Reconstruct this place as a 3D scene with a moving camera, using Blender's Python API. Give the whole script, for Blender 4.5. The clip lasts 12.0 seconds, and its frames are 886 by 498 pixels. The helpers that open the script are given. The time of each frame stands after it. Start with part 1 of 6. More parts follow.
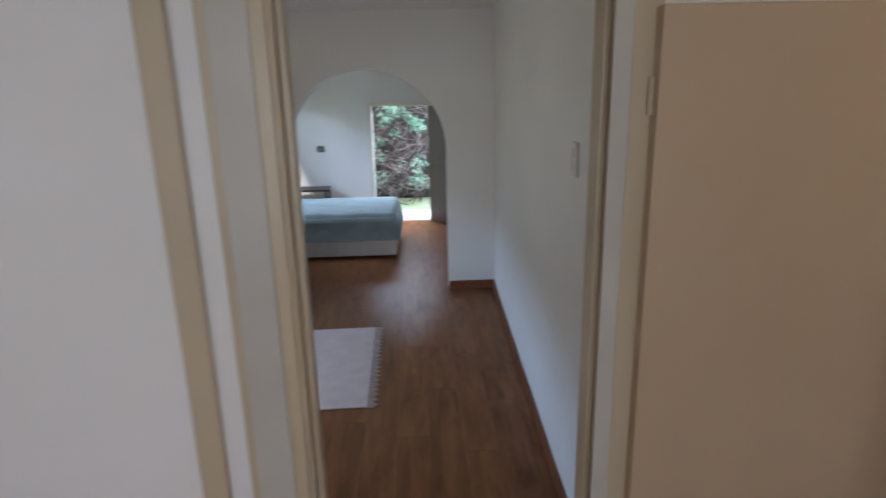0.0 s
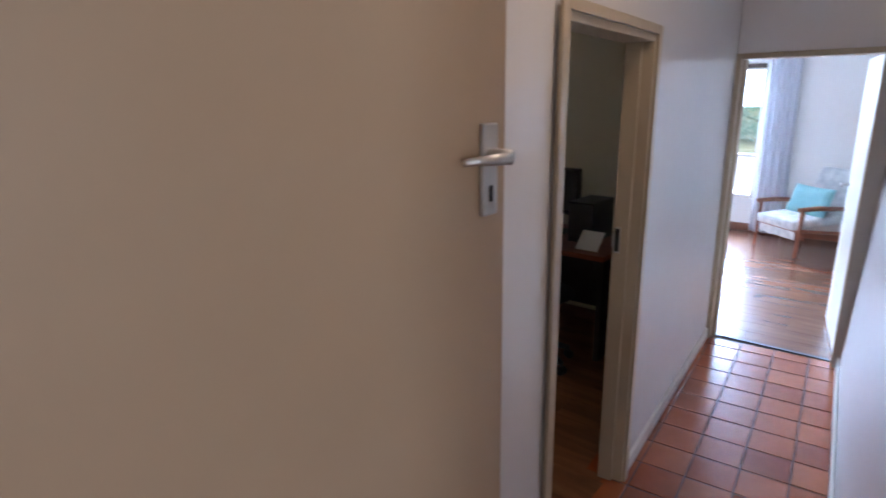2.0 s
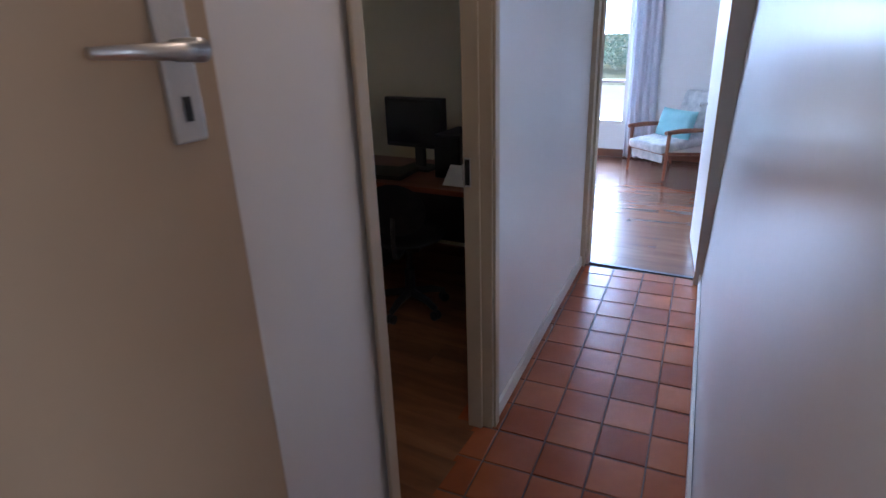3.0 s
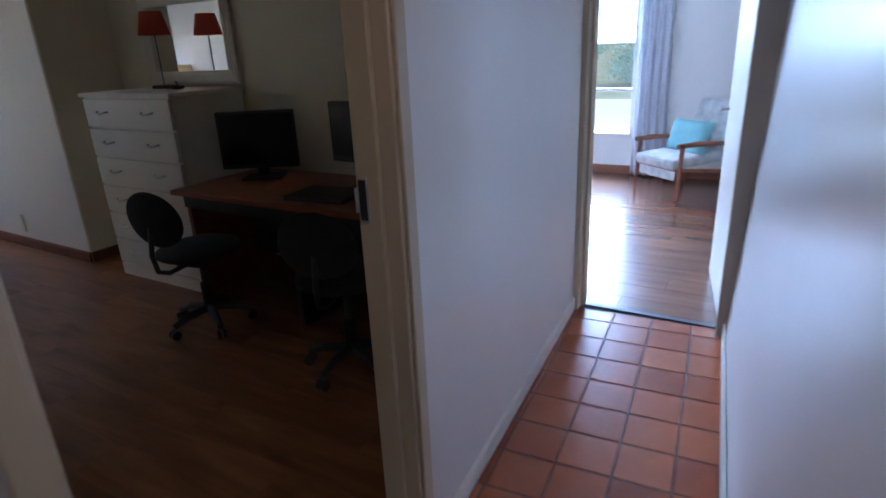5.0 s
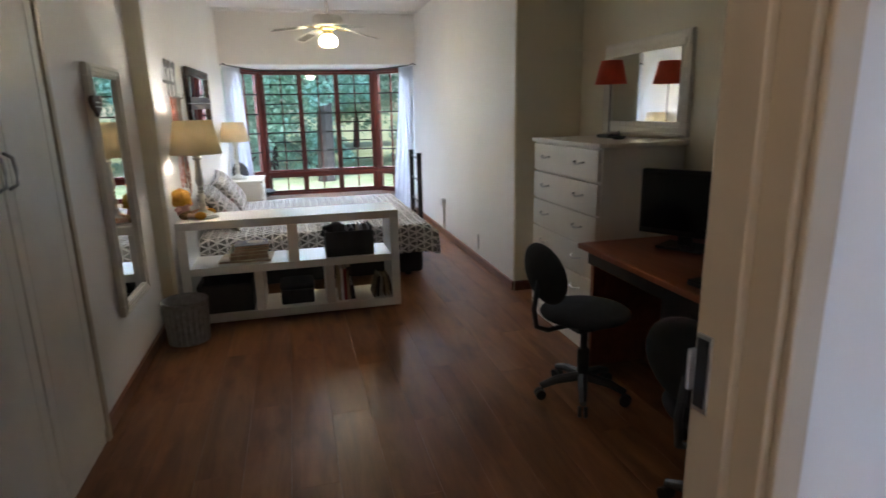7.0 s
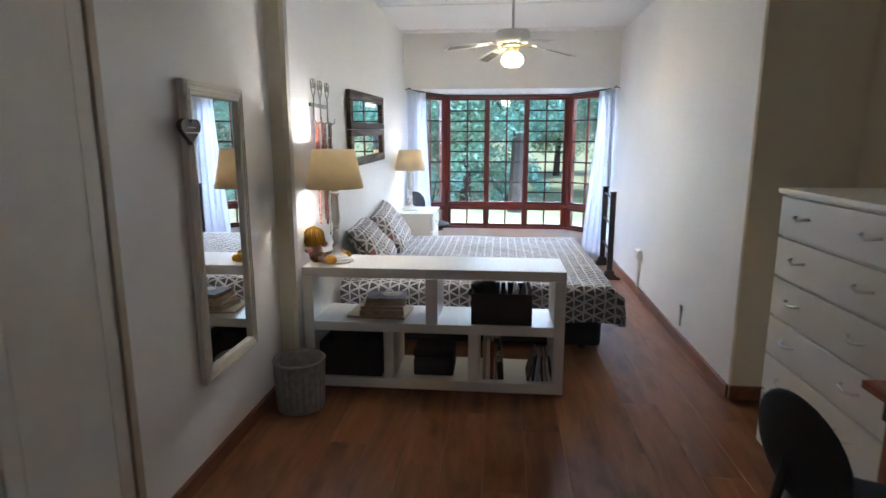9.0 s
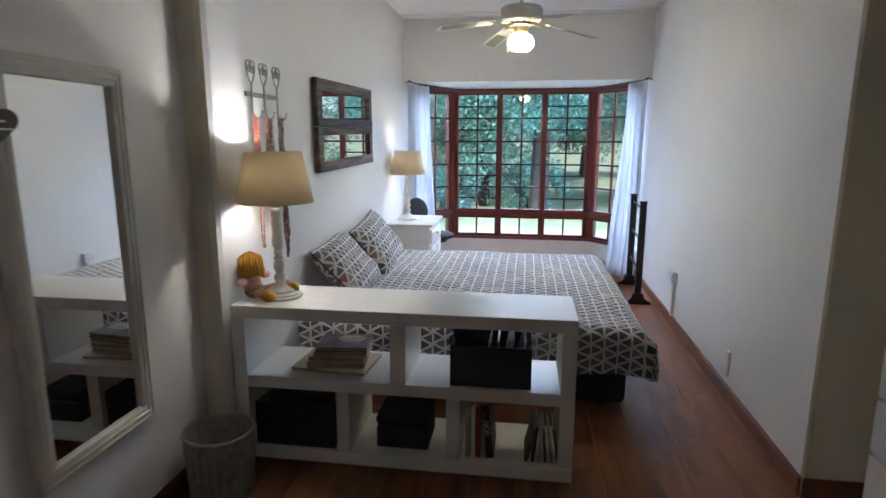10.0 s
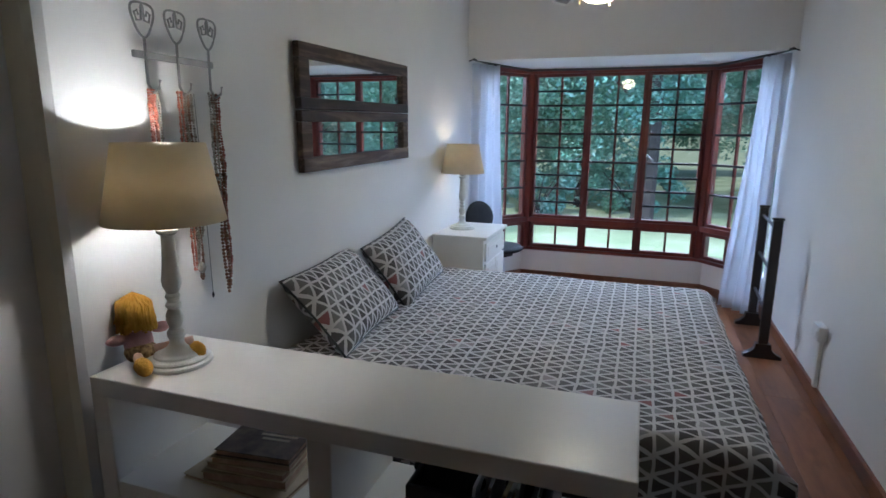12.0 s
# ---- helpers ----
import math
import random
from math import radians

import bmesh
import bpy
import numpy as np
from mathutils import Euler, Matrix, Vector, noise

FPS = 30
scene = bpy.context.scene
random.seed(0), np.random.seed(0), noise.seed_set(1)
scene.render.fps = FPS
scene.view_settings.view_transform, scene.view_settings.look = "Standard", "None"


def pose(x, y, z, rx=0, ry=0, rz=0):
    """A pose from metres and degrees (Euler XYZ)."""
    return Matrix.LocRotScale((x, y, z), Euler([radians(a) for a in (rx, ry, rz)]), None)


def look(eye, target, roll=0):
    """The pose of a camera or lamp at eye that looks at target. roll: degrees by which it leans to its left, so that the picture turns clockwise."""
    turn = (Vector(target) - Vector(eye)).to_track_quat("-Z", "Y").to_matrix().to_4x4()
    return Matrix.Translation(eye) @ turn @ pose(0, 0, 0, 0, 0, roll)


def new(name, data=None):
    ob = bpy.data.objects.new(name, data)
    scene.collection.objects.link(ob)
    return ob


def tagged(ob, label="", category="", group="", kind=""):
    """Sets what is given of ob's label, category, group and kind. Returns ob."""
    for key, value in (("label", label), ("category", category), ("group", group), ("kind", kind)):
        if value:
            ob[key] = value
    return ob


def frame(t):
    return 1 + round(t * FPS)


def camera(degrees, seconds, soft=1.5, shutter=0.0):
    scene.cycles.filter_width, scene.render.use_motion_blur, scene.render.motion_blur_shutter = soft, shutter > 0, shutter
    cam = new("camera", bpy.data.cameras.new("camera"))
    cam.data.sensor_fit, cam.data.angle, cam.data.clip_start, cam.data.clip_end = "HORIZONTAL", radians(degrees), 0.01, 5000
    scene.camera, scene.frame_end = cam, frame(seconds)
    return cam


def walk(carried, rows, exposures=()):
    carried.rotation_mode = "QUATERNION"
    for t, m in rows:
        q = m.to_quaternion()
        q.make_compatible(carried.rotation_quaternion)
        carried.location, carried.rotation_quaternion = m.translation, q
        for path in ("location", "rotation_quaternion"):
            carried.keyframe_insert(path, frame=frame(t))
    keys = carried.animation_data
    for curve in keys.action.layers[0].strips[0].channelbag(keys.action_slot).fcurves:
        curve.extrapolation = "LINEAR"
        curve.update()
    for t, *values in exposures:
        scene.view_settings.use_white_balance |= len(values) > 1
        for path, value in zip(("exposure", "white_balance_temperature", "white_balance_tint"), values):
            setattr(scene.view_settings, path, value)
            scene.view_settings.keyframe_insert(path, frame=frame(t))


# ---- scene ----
cam = camera(75.9, 12.0, shutter=0.4)
# seconds, stops, kelvin, tint: the clip's camera adapts as it turns from the dim hall to the bright bay
EXPOSURES = [(0.0, -0.1, 6500, 15), (1.0, 0.3, 6900, 18), (1.5, 0.38, 6450, 19), (2.0, 0.14, 6150, 20), (2.5, -0.13, 5900, 20), (3.0, -0.32, 5750, 20), (5.0, -0.35, 5500, 17), (5.5, -0.35, 5500, 15),
             (6.0, -0.22, 6150, 15), (7.0, 0.48, 6250, 13), (7.7, 0.86, 5900, 12), (9.3, 0.60, 5740, 14), (10.5, 0.0, 5530, 14), (12.0, -0.44, 5400, 13)]
PATH = [
    (0, (0.346, 0.285, 1.906), (0.422, 2.217, 1.395), -1.3),
    (0.4, (0.387, 0.475, 1.87), (0.818, 2.362, 1.367), -0.7),
    (0.7, (0.454, 0.616, 1.833), (1.167, 2.414, 1.325), -1.0),
    (1, (0.514, 0.703, 1.806), (1.47, 2.388, 1.308), -0.8),
    (1.5, (0.671, 0.817, 1.731), (1.937, 2.291, 1.257), -0.5),
    (2, (0.822, 0.926, 1.679), (2.306, 2.16, 1.157), -0.9),
    (2.5, (0.985, 0.937, 1.628), (2.59, 1.959, 1.01), -1.3),
    (3, (1.181, 0.903, 1.59), (2.804, 1.821, 0.868), -2.1),
    (4.9, (1.922, 0.982, 1.431), (3.547, 1.93, 0.754), -2.6),
    (5.4, (2.172, 1.114, 1.411), (3.678, 2.304, 0.85), -2.5),
    (5.5, (2.226, 1.107, 1.408), (3.671, 2.377, 0.861), -2.9),
    (6, (2.403, 1.222, 1.409), (3.489, 2.826, 0.907), -2.4),
    (6.4, (2.455, 1.215, 1.415), (3.26, 2.98, 0.928), -1.7),
    (6.5, (2.46, 1.217, 1.425), (3.203, 3.01, 0.94), -1.8),
    (6.8, (2.463, 1.213, 1.445), (3.049, 3.064, 0.967), -1.5),
    (7.1, (2.48, 1.24, 1.446), (2.911, 3.136, 0.979), -1.1),
    (7.5, (2.501, 1.31, 1.476), (2.775, 3.24, 1.031), -0.7),
    (9.3, (2.848, 2.441, 1.468), (2.611, 4.392, 1.096), -0.0),
    (9.5, (2.877, 2.616, 1.477), (2.624, 4.564, 1.104), -0.0),
    (10, (2.949, 3.043, 1.473), (2.666, 4.987, 1.095), 0.1),
    (10.5, (3.004, 3.437, 1.47), (2.666, 5.372, 1.092), 0.0),
    (11, (3.047, 3.76, 1.461), (2.617, 5.675, 1.077), 0.1),
    (11.5, (3.101, 4.012, 1.468), (2.57, 5.898, 1.068), 0.6),
    (12, (3.137, 4.192, 1.453), (2.498, 6.044, 1.052), 0.5),
]
walk(cam, [(t, look(eye, target, roll)) for t, eye, target, roll in PATH], EXPOSURES)

# ---- world, sun, large lights ----
world = bpy.data.worlds.new("sky")
scene.world = world
world.use_nodes = True
wn = world.node_tree
sky = wn.nodes.new("ShaderNodeTexSky")
sky.sky_type = "NISHITA"
sky.sun_disc = False
sky.sun_elevation = radians(48)
sky.sun_rotation = radians(200)
bg = wn.nodes["Background"]
bg.inputs["Strength"].default_value = 0.15
wn.links.new(sky.outputs[0], bg.inputs[0])
sun_data = bpy.data.lights.new("sun", "SUN")
sun_data.energy, sun_data.angle, sun_data.color = 5.0, radians(8), (1.0, 0.96, 0.9)
sun = new("sun", sun_data)
sun.matrix_world = look((-4, 0, 20), (-1.0, 8, 10))


def window_light(name, x, y, z, rx, rz, w, h, power, color=(0.66, 0.80, 1.0)):
    d = bpy.data.lights.new(name, "AREA")
    d.shape, d.size, d.size_y, d.energy, d.color = "RECTANGLE", w, h, power, color
    ob = new(name, d)
    ob.matrix_world = pose(x, y, z, rx, 0, rz)
    return ob


# sky light through the openings: bay, far window, garden door, passage; entrance behind and guest windows are added
window_light("bay_daylight", 4.4, 13.3, 4.0, -80, -26, 5.0, 2.6, 1400)
for lx, tx, lw in ((1.0, 3.2, 70), (4.8, 2.4, 120)):
    window_light("bay_side_daylight", 0, 0, 0, 0, 0, 1.5, 1.1, lw).matrix_world = look((lx, 10.5, 2.75), (tx, 8.5, 0.4))
window_light("far_daylight", 12.6, 3.4, 3.5, 90, 90, 7.0, 4.2, 9000, (0.53, 0.73, 1.0))
window_light("garden_daylight", 0.2, 10.7, 2.75, -52, 0, 1.8, 1.0, 260)
# fill for the hall, set at an added entry window
window_light("entry_fill_light", 0.2, -2.45, 1.65, 90, 0, 1.4, 1.1, 34, (0.78, 0.9, 1.0))
window_light("passage_daylight", -4.3, 3.8, 3.1, 72, -90, 2.6, 0.45, 165, (0.42, 0.65, 1.0))
# brightens the room behind the arch through an added, unseen opening
window_light("guest_fill_light", -4.0, 7.9, 3.0, 68, -90, 2.4, 1.3, 160)


def bulb(name, x, y, z, power, color, r=0.03):
    d = bpy.data.lights.new(name, "POINT")
    d.energy, d.color, d.shadow_soft_size = power, color, r
    ob = new(name, d)
    ob.location = (x, y, z)
    return ob


# the hall bulb belongs to an added, unseen ceiling light
bulb("hall_lamp_bulb", 2.25, 1.27, 2.45, 6.0, (1.0, 0.80, 0.60), 0.1)
bulb("bed_lamp_bulb", 1.82, 5.495, 1.32, 32, (1.0, 0.92, 0.8))
bulb("night_lamp_bulb", 1.80, 8.53, 1.27, 14, (1.0, 0.78, 0.5))
bulb("fan_bulb", 2.885, 7.17, 2.13, 40, (1.0, 0.88, 0.62), 0.07)

# ---- materials ----


def mat(name, color, rough=0.6, metal=0.0, spec=0.5):
    m = bpy.data.materials.new(name)
    m.use_nodes = True
    b = m.node_tree.nodes["Principled BSDF"]
    b.inputs["Base Color"].default_value = (*color, 1)
    b.inputs["Roughness"].default_value = rough
    b.inputs["Metallic"].default_value = metal
    b.inputs["Specular IOR Level"].default_value = spec
    return m


def N(m, kind, **kw):
    n = m.node_tree.nodes.new(kind)
    for k, v in kw.items():
        if k in n.inputs:
            n.inputs[k].default_value = v
    return n


def L(m, a, b):
    m.node_tree.links.new(a, b)


def bsdf(m):
    return m.node_tree.nodes["Principled BSDF"]


def ramp(m, fac, stops):
    r = m.node_tree.nodes.new("ShaderNodeValToRGB")
    L(m, fac, r.inputs[0])
    el = r.color_ramp.elements
    while len(el) < len(stops):
        el.new(0.5)
    for e, (p, c) in zip(el, stops):
        e.position, e.color = p, (*c, 1)
    return r


def mottled(name, c1, c2, scale, rough=0.6, bump=0.05, fine=60, metal=0.0, spec=0.5, rough2=None):
    """A surface of two close colours in soft patches, with a fine relief."""
    m = mat(name, c1, rough, metal, spec)
    co = N(m, "ShaderNodeTexCoord")
    n1 = N(m, "ShaderNodeTexNoise", Scale=scale, Detail=4.0)
    n2 = N(m, "ShaderNodeTexNoise", Scale=fine, Detail=3.0)
    L(m, co.outputs["Object"], n1.inputs["Vector"])
    L(m, co.outputs["Object"], n2.inputs["Vector"])
    r = ramp(m, n1.outputs["Fac"], [(0.3, c1), (0.7, c2)])
    L(m, r.outputs[0], bsdf(m).inputs["Base Color"])
    if bump:
        b = N(m, "ShaderNodeBump", Strength=bump, Distance=0.01)
        L(m, n2.outputs["Fac"], b.inputs["Height"])
        L(m, b.outputs[0], bsdf(m).inputs["Normal"])
    if rough2 is not None:
        rr = N(m, "ShaderNodeMapRange")
        rr.inputs["To Min"].default_value, rr.inputs["To Max"].default_value = rough, rough2
        L(m, n1.outputs["Fac"], rr.inputs["Value"])
        L(m, rr.outputs[0], bsdf(m).inputs["Roughness"])
    return m


def wood(name, c1, c2, c3, axis="Y", rough=0.4, grain=9.0, per_piece=True, bump=0.08, vary=(0.74, 1.2), knots=False):
    """Wood with long grain along an axis; each piece differs a little."""
    m = mat(name, c1, rough)
    co = N(m, "ShaderNodeTexCoord")
    info = N(m, "ShaderNodeObjectInfo")
    mp = N(m, "ShaderNodeMapping")
    long = {"X": (0.9, grain, grain), "Y": (grain, 0.9, grain), "Z": (grain, grain, 0.9)}[axis]
    mp.inputs["Scale"].default_value = long
    add = m.node_tree.nodes.new("ShaderNodeVectorMath")
    add.operation = "MULTIPLY_ADD"
    add.inputs[1].default_value = (37, 53, 71)
    L(m, info.outputs["Random"], add.inputs[0])
    L(m, co.outputs["Object"], add.inputs[2])
    L(m, add.outputs[0], mp.inputs["Vector"])
    n1 = N(m, "ShaderNodeTexNoise", Scale=1.6, Detail=6.0, Roughness=0.62, Distortion=0.7)
    L(m, mp.outputs[0], n1.inputs["Vector"])
    r = ramp(m, n1.outputs["Fac"], [(0.25, c1), (0.5, c2), (0.75, c3)])
    hsv = N(m, "ShaderNodeHueSaturation")
    if per_piece:
        vr = N(m, "ShaderNodeMapRange")
        vr.inputs["To Min"].default_value, vr.inputs["To Max"].default_value = vary
        L(m, info.outputs["Random"], vr.inputs["Value"])
        L(m, vr.outputs[0], hsv.inputs["Value"])
    col = r.outputs[0]
    if knots:
        # a few dark knots and cloudy streaks, drawn out along the grain
        km = N(m, "ShaderNodeMapping")
        km.inputs["Scale"].default_value = {"X": (0.35, 1, 1), "Y": (1, 0.35, 1), "Z": (1, 1, 0.35)}[axis]
        L(m, add.outputs[0], km.inputs["Vector"])
        kn = N(m, "ShaderNodeTexNoise", Scale=7.0, Detail=3.0, Roughness=0.55)
        L(m, km.outputs[0], kn.inputs["Vector"])
        kr = ramp(m, kn.outputs["Fac"], [(0.27, (0.60, 0.55, 0.52)), (0.42, (0.94, 0.94, 0.94)), (0.62, (1.0, 1.0, 1.0)), (0.78, (1.22, 1.18, 1.12))])
        mul = N(m, "ShaderNodeMixRGB")
        mul.blend_type = "MULTIPLY"
        mul.inputs[0].default_value = 1.0
        L(m, col, mul.inputs[1])
        L(m, kr.outputs[0], mul.inputs[2])
        col = mul.outputs[0]
        rr = N(m, "ShaderNodeMapRange")
        rr.inputs["To Min"].default_value, rr.inputs["To Max"].default_value = rough + 0.02, rough - 0.02
        L(m, kn.outputs["Fac"], rr.inputs["Value"])
        L(m, rr.outputs[0], bsdf(m).inputs["Roughness"])
    L(m, col, hsv.inputs["Color"])
    L(m, hsv.outputs[0], bsdf(m).inputs["Base Color"])
    b = N(m, "ShaderNodeBump", Strength=bump, Distance=0.004)
    L(m, n1.outputs["Fac"], b.inputs["Height"])
    L(m, b.outputs[0], bsdf(m).inputs["Normal"])
    return m


M_wall = mottled("white_wall_paint", (0.79, 0.78, 0.75), (0.84, 0.83, 0.80), 1.3, 0.5, 0.04, 90)
M_wall_white = mottled("bright_white_wall_paint", (0.85, 0.825, 0.775), (0.88, 0.855, 0.805), 1.3, 0.5, 0.04, 90)
M_hallwall = mottled("hall_wall_gloss", (0.76, 0.74, 0.72), (0.80, 0.78, 0.76), 1.1, 0.24, 0.06, 9)
M_wall_cream = mottled("cream_wall_tone", (0.75, 0.69, 0.52), (0.80, 0.74, 0.57), 1.3, 0.5, 0.04, 90)
# grey frame tone; on the passage door reveals it carries their shade
M_grey_frame = mottled("grey_frame_paint", (0.44, 0.41, 0.36), (0.51, 0.48, 0.43), 2.5, 0.4, 0.04, 50)
M_ceiling = mottled("ceiling_paint", (0.78, 0.78, 0.77), (0.82, 0.82, 0.81), 0.9, 0.8, 0.02, 70)
M_cream = mottled("cream_gloss_paint", (0.46, 0.375, 0.26), (0.52, 0.43, 0.30), 2.0, 0.35, 0.03, 50)
M_leafdoor = mottled("beige_door_paint", (0.425, 0.308, 0.198), (0.465, 0.342, 0.225), 1.2, 0.42, 0.02, 30)
M_white = mottled("white_furniture_paint", (0.76, 0.73, 0.66), (0.80, 0.77, 0.70), 3.0, 0.28, 0.02, 60)
M_frame_white = mottled("white_frame_paint", (0.77, 0.73, 0.63), (0.83, 0.79, 0.69), 5.0, 0.4, 0.05, 80)
M_lamp_white = mottled("chalky_lamp_paint", (0.66, 0.66, 0.61), (0.78, 0.78, 0.73), 12.0, 0.6, 0.15, 90)
M_shade = mottled("linen_shade", (0.76, 0.68, 0.52), (0.82, 0.74, 0.58), 20.0, 0.8, 0.2, 300)
M_redshade = mottled("red_shade_fabric", (0.55, 0.055, 0.02), (0.65, 0.08, 0.03), 20.0, 0.7, 0.2, 260)
M_wood_floor = wood("laminate_planks", (0.135, 0.052, 0.022), (0.215, 0.087, 0.036), (0.30, 0.130, 0.056), "Y", 0.32, 7.0, True, 0.03, (0.90, 1.10), True)
bsdf(M_wood_floor).inputs["Specular IOR Level"].default_value = 0.14
M_wood_far = wood("far_room_planks", (0.10, 0.040, 0.022), (0.17, 0.07, 0.036), (0.24, 0.105, 0.055), "Y", 0.22, 7.0, True, 0.03, (0.93, 1.07))
M_wood_skirt = wood("stained_skirting", (0.10, 0.03, 0.014), (0.16, 0.055, 0.024), (0.22, 0.085, 0.04), "Y", 0.35)
M_redwood = wood("red_stained_window_wood", (0.075, 0.010, 0.007), (0.13, 0.02, 0.012), (0.18, 0.032, 0.017), "Z", 0.35)
M_chairwood = wood("teak_chair_wood", (0.16, 0.05, 0.02), (0.24, 0.08, 0.035), (0.32, 0.12, 0.05), "Z", 0.35)
M_desk = wood("cherry_desk_veneer", (0.17, 0.042, 0.018), (0.25, 0.068, 0.028), (0.33, 0.10, 0.045), "Y", 0.3)
M_rustic = wood("weathered_plank", (0.012, 0.008, 0.006), (0.06, 0.036, 0.024), (0.30, 0.22, 0.15), "Y", 0.7, 11.0, True, 0.6, (0.5, 1.3), True)
M_black = mottled("black_plastic", (0.012, 0.012, 0.013), (0.02, 0.02, 0.021), 8, 0.45, 0.05, 120)
M_fabric_black = mottled("black_upholstery", (0.010, 0.010, 0.012), (0.018, 0.018, 0.02), 15, 0.9, 0.25, 260)
M_leather = mottled("black_leatherette", (0.012, 0.011, 0.011), (0.024, 0.022, 0.021), 10, 0.42, 0.2, 140)
M_charcoal = mottled("charcoal_felt", (0.028, 0.028, 0.03), (0.042, 0.042, 0.045), 10, 0.85, 0.2, 200)
M_iron = mottled("black_iron", (0.012, 0.012, 0.014), (0.02, 0.02, 0.022), 9, 0.42, 0.1, 90)
M_steel = mottled("brushed_steel", (0.55, 0.54, 0.52), (0.62, 0.61, 0.59), 6, 0.32, 0.05, 120, 1.0)
M_wire = mottled("grey_wire", (0.24, 0.24, 0.23), (0.33, 0.33, 0.32), 14, 0.5, 0.1, 90, 0.6)
M_brass = mottled("polished_brass", (0.72, 0.55, 0.24), (0.78, 0.62, 0.30), 8, 0.28, 0.0, 60, 1.0)
M_screen = mat("dark_screen", (0.008, 0.008, 0.01), 0.18)
M_mirror = mat("mirror_silver", (0.9, 0.92, 0.92), 0.015, 1.0)
M_grout = mottled("dark_grout", (0.09, 0.055, 0.04), (0.13, 0.085, 0.065), 8, 0.9, 0.2, 120)
M_rug = mottled("pale_woven_rug", (0.56, 0.44, 0.39), (0.64, 0.52, 0.46), 8, 0.95, 0.4, 220)
M_bluebed = mottled("blue_grey_bedcover", (0.24, 0.33, 0.36), (0.31, 0.40, 0.43), 5, 0.9, 0.3, 160)
M_valance = mottled("white_cotton", (0.66, 0.66, 0.66), (0.74, 0.74, 0.73), 8, 0.9, 0.3, 160)
M_curtain = mottled("sheer_white_curtain", (0.74, 0.76, 0.80), (0.82, 0.83, 0.86), 5, 0.9, 0.15, 240)
M_teal = mottled("turquoise_cushion_linen", (0.22, 0.47, 0.50), (0.28, 0.54, 0.56), 9, 0.9, 0.25, 220)
M_floral = mottled("pale_floral_upholstery", (0.72, 0.72, 0.70), (0.45, 0.47, 0.48), 13, 0.9, 0.2, 200)
M_rope = mottled("grey_crochet", (0.23, 0.22, 0.20), (0.34, 0.33, 0.30), 30, 0.95, 0.6, 160)
M_basebed = mottled("dark_bed_base", (0.018, 0.017, 0.018), (0.03, 0.028, 0.028), 7, 0.9, 0.3, 180)
M_paper = mottled("old_paper", (0.55, 0.46, 0.30), (0.66, 0.57, 0.40), 18, 0.85, 0.2, 90)
M_pages = mottled("browned_page_edges", (0.34, 0.21, 0.14), (0.50, 0.35, 0.24), 30, 0.85, 0.3, 200)
M_papers = mottled("white_paper", (0.74, 0.73, 0.70), (0.8, 0.79, 0.76), 12, 0.8, 0.05, 90)
M_cover_dark = mottled("worn_dark_cover", (0.035, 0.025, 0.02), (0.20, 0.14, 0.10), 22, 0.6, 0.1, 90)
M_cover_tan = mottled("tan_cover", (0.38, 0.30, 0.18), (0.48, 0.39, 0.25), 10, 0.7, 0.1, 90)
M_cover_red = mottled("red_cover", (0.22, 0.03, 0.03), (0.3, 0.05, 0.04), 10, 0.5, 0.05, 90)
M_cover_black = mottled("black_cover", (0.015, 0.015, 0.016), (0.03, 0.03, 0.03), 10, 0.4, 0.05, 90)
M_pink = mottled("pink_doll_cloth", (0.66, 0.34, 0.31), (0.75, 0.45, 0.42), 20, 0.95, 0.3, 220)
M_skirt = mottled("printed_skirt_cotton", (0.10, 0.05, 0.025), (0.50, 0.33, 0.15), 90, 0.95, 0.2, 220)
M_skin = mottled("doll_cotton", (0.62, 0.40, 0.30), (0.68, 0.46, 0.36), 20, 0.95, 0.2, 220)
M_yarn = mottled("mustard_yarn", (0.55, 0.27, 0.02), (0.70, 0.38, 0.05), 40, 0.95, 0.5, 240)
M_coral = mottled("coral_beads", (0.48, 0.10, 0.06), (0.62, 0.25, 0.17), 40, 0.3, 0.0, 90)
M_coral_dark = mottled("red_brown_beads", (0.16, 0.03, 0.02), (0.34, 0.10, 0.06), 60, 0.35, 0.0, 90)
M_bead_brown = mottled("wooden_beads", (0.09, 0.03, 0.018), (0.26, 0.12, 0.06), 60, 0.35, 0.0, 90)
M_bead_mix = mottled("shell_beads", (0.11, 0.10, 0.08), (0.50, 0.47, 0.40), 90, 0.35, 0.0, 90)
M_plug = mat("white_plastic", (0.72, 0.72, 0.69), 0.35)
M_heart = mottled("dark_heart_wood", (0.03, 0.014, 0.009), (0.07, 0.032, 0.02), 9, 0.5, 0.1, 90)
M_bark = mottled("bark", (0.018, 0.014, 0.012), (0.045, 0.036, 0.03), 6, 0.95, 0.8, 30)
M_vine = mottled("dry_vine_stems", (0.05, 0.04, 0.04), (0.20, 0.165, 0.155), 9, 0.95, 0.5, 60)
M_stone = mottled("pale_paving", (0.45, 0.40, 0.36), (0.55, 0.50, 0.45), 3, 0.85, 0.2, 40)
M_rack = wood("black_stained_rack_wood", (0.010, 0.007, 0.007), (0.018, 0.012, 0.012), (0.03, 0.02, 0.018), "Z", 0.42)
M_dark_wood = wood("dark_wardrobe_wood", (0.022, 0.01, 0.007), (0.04, 0.018, 0.011), (0.06, 0.028, 0.017), "Z", 0.4)


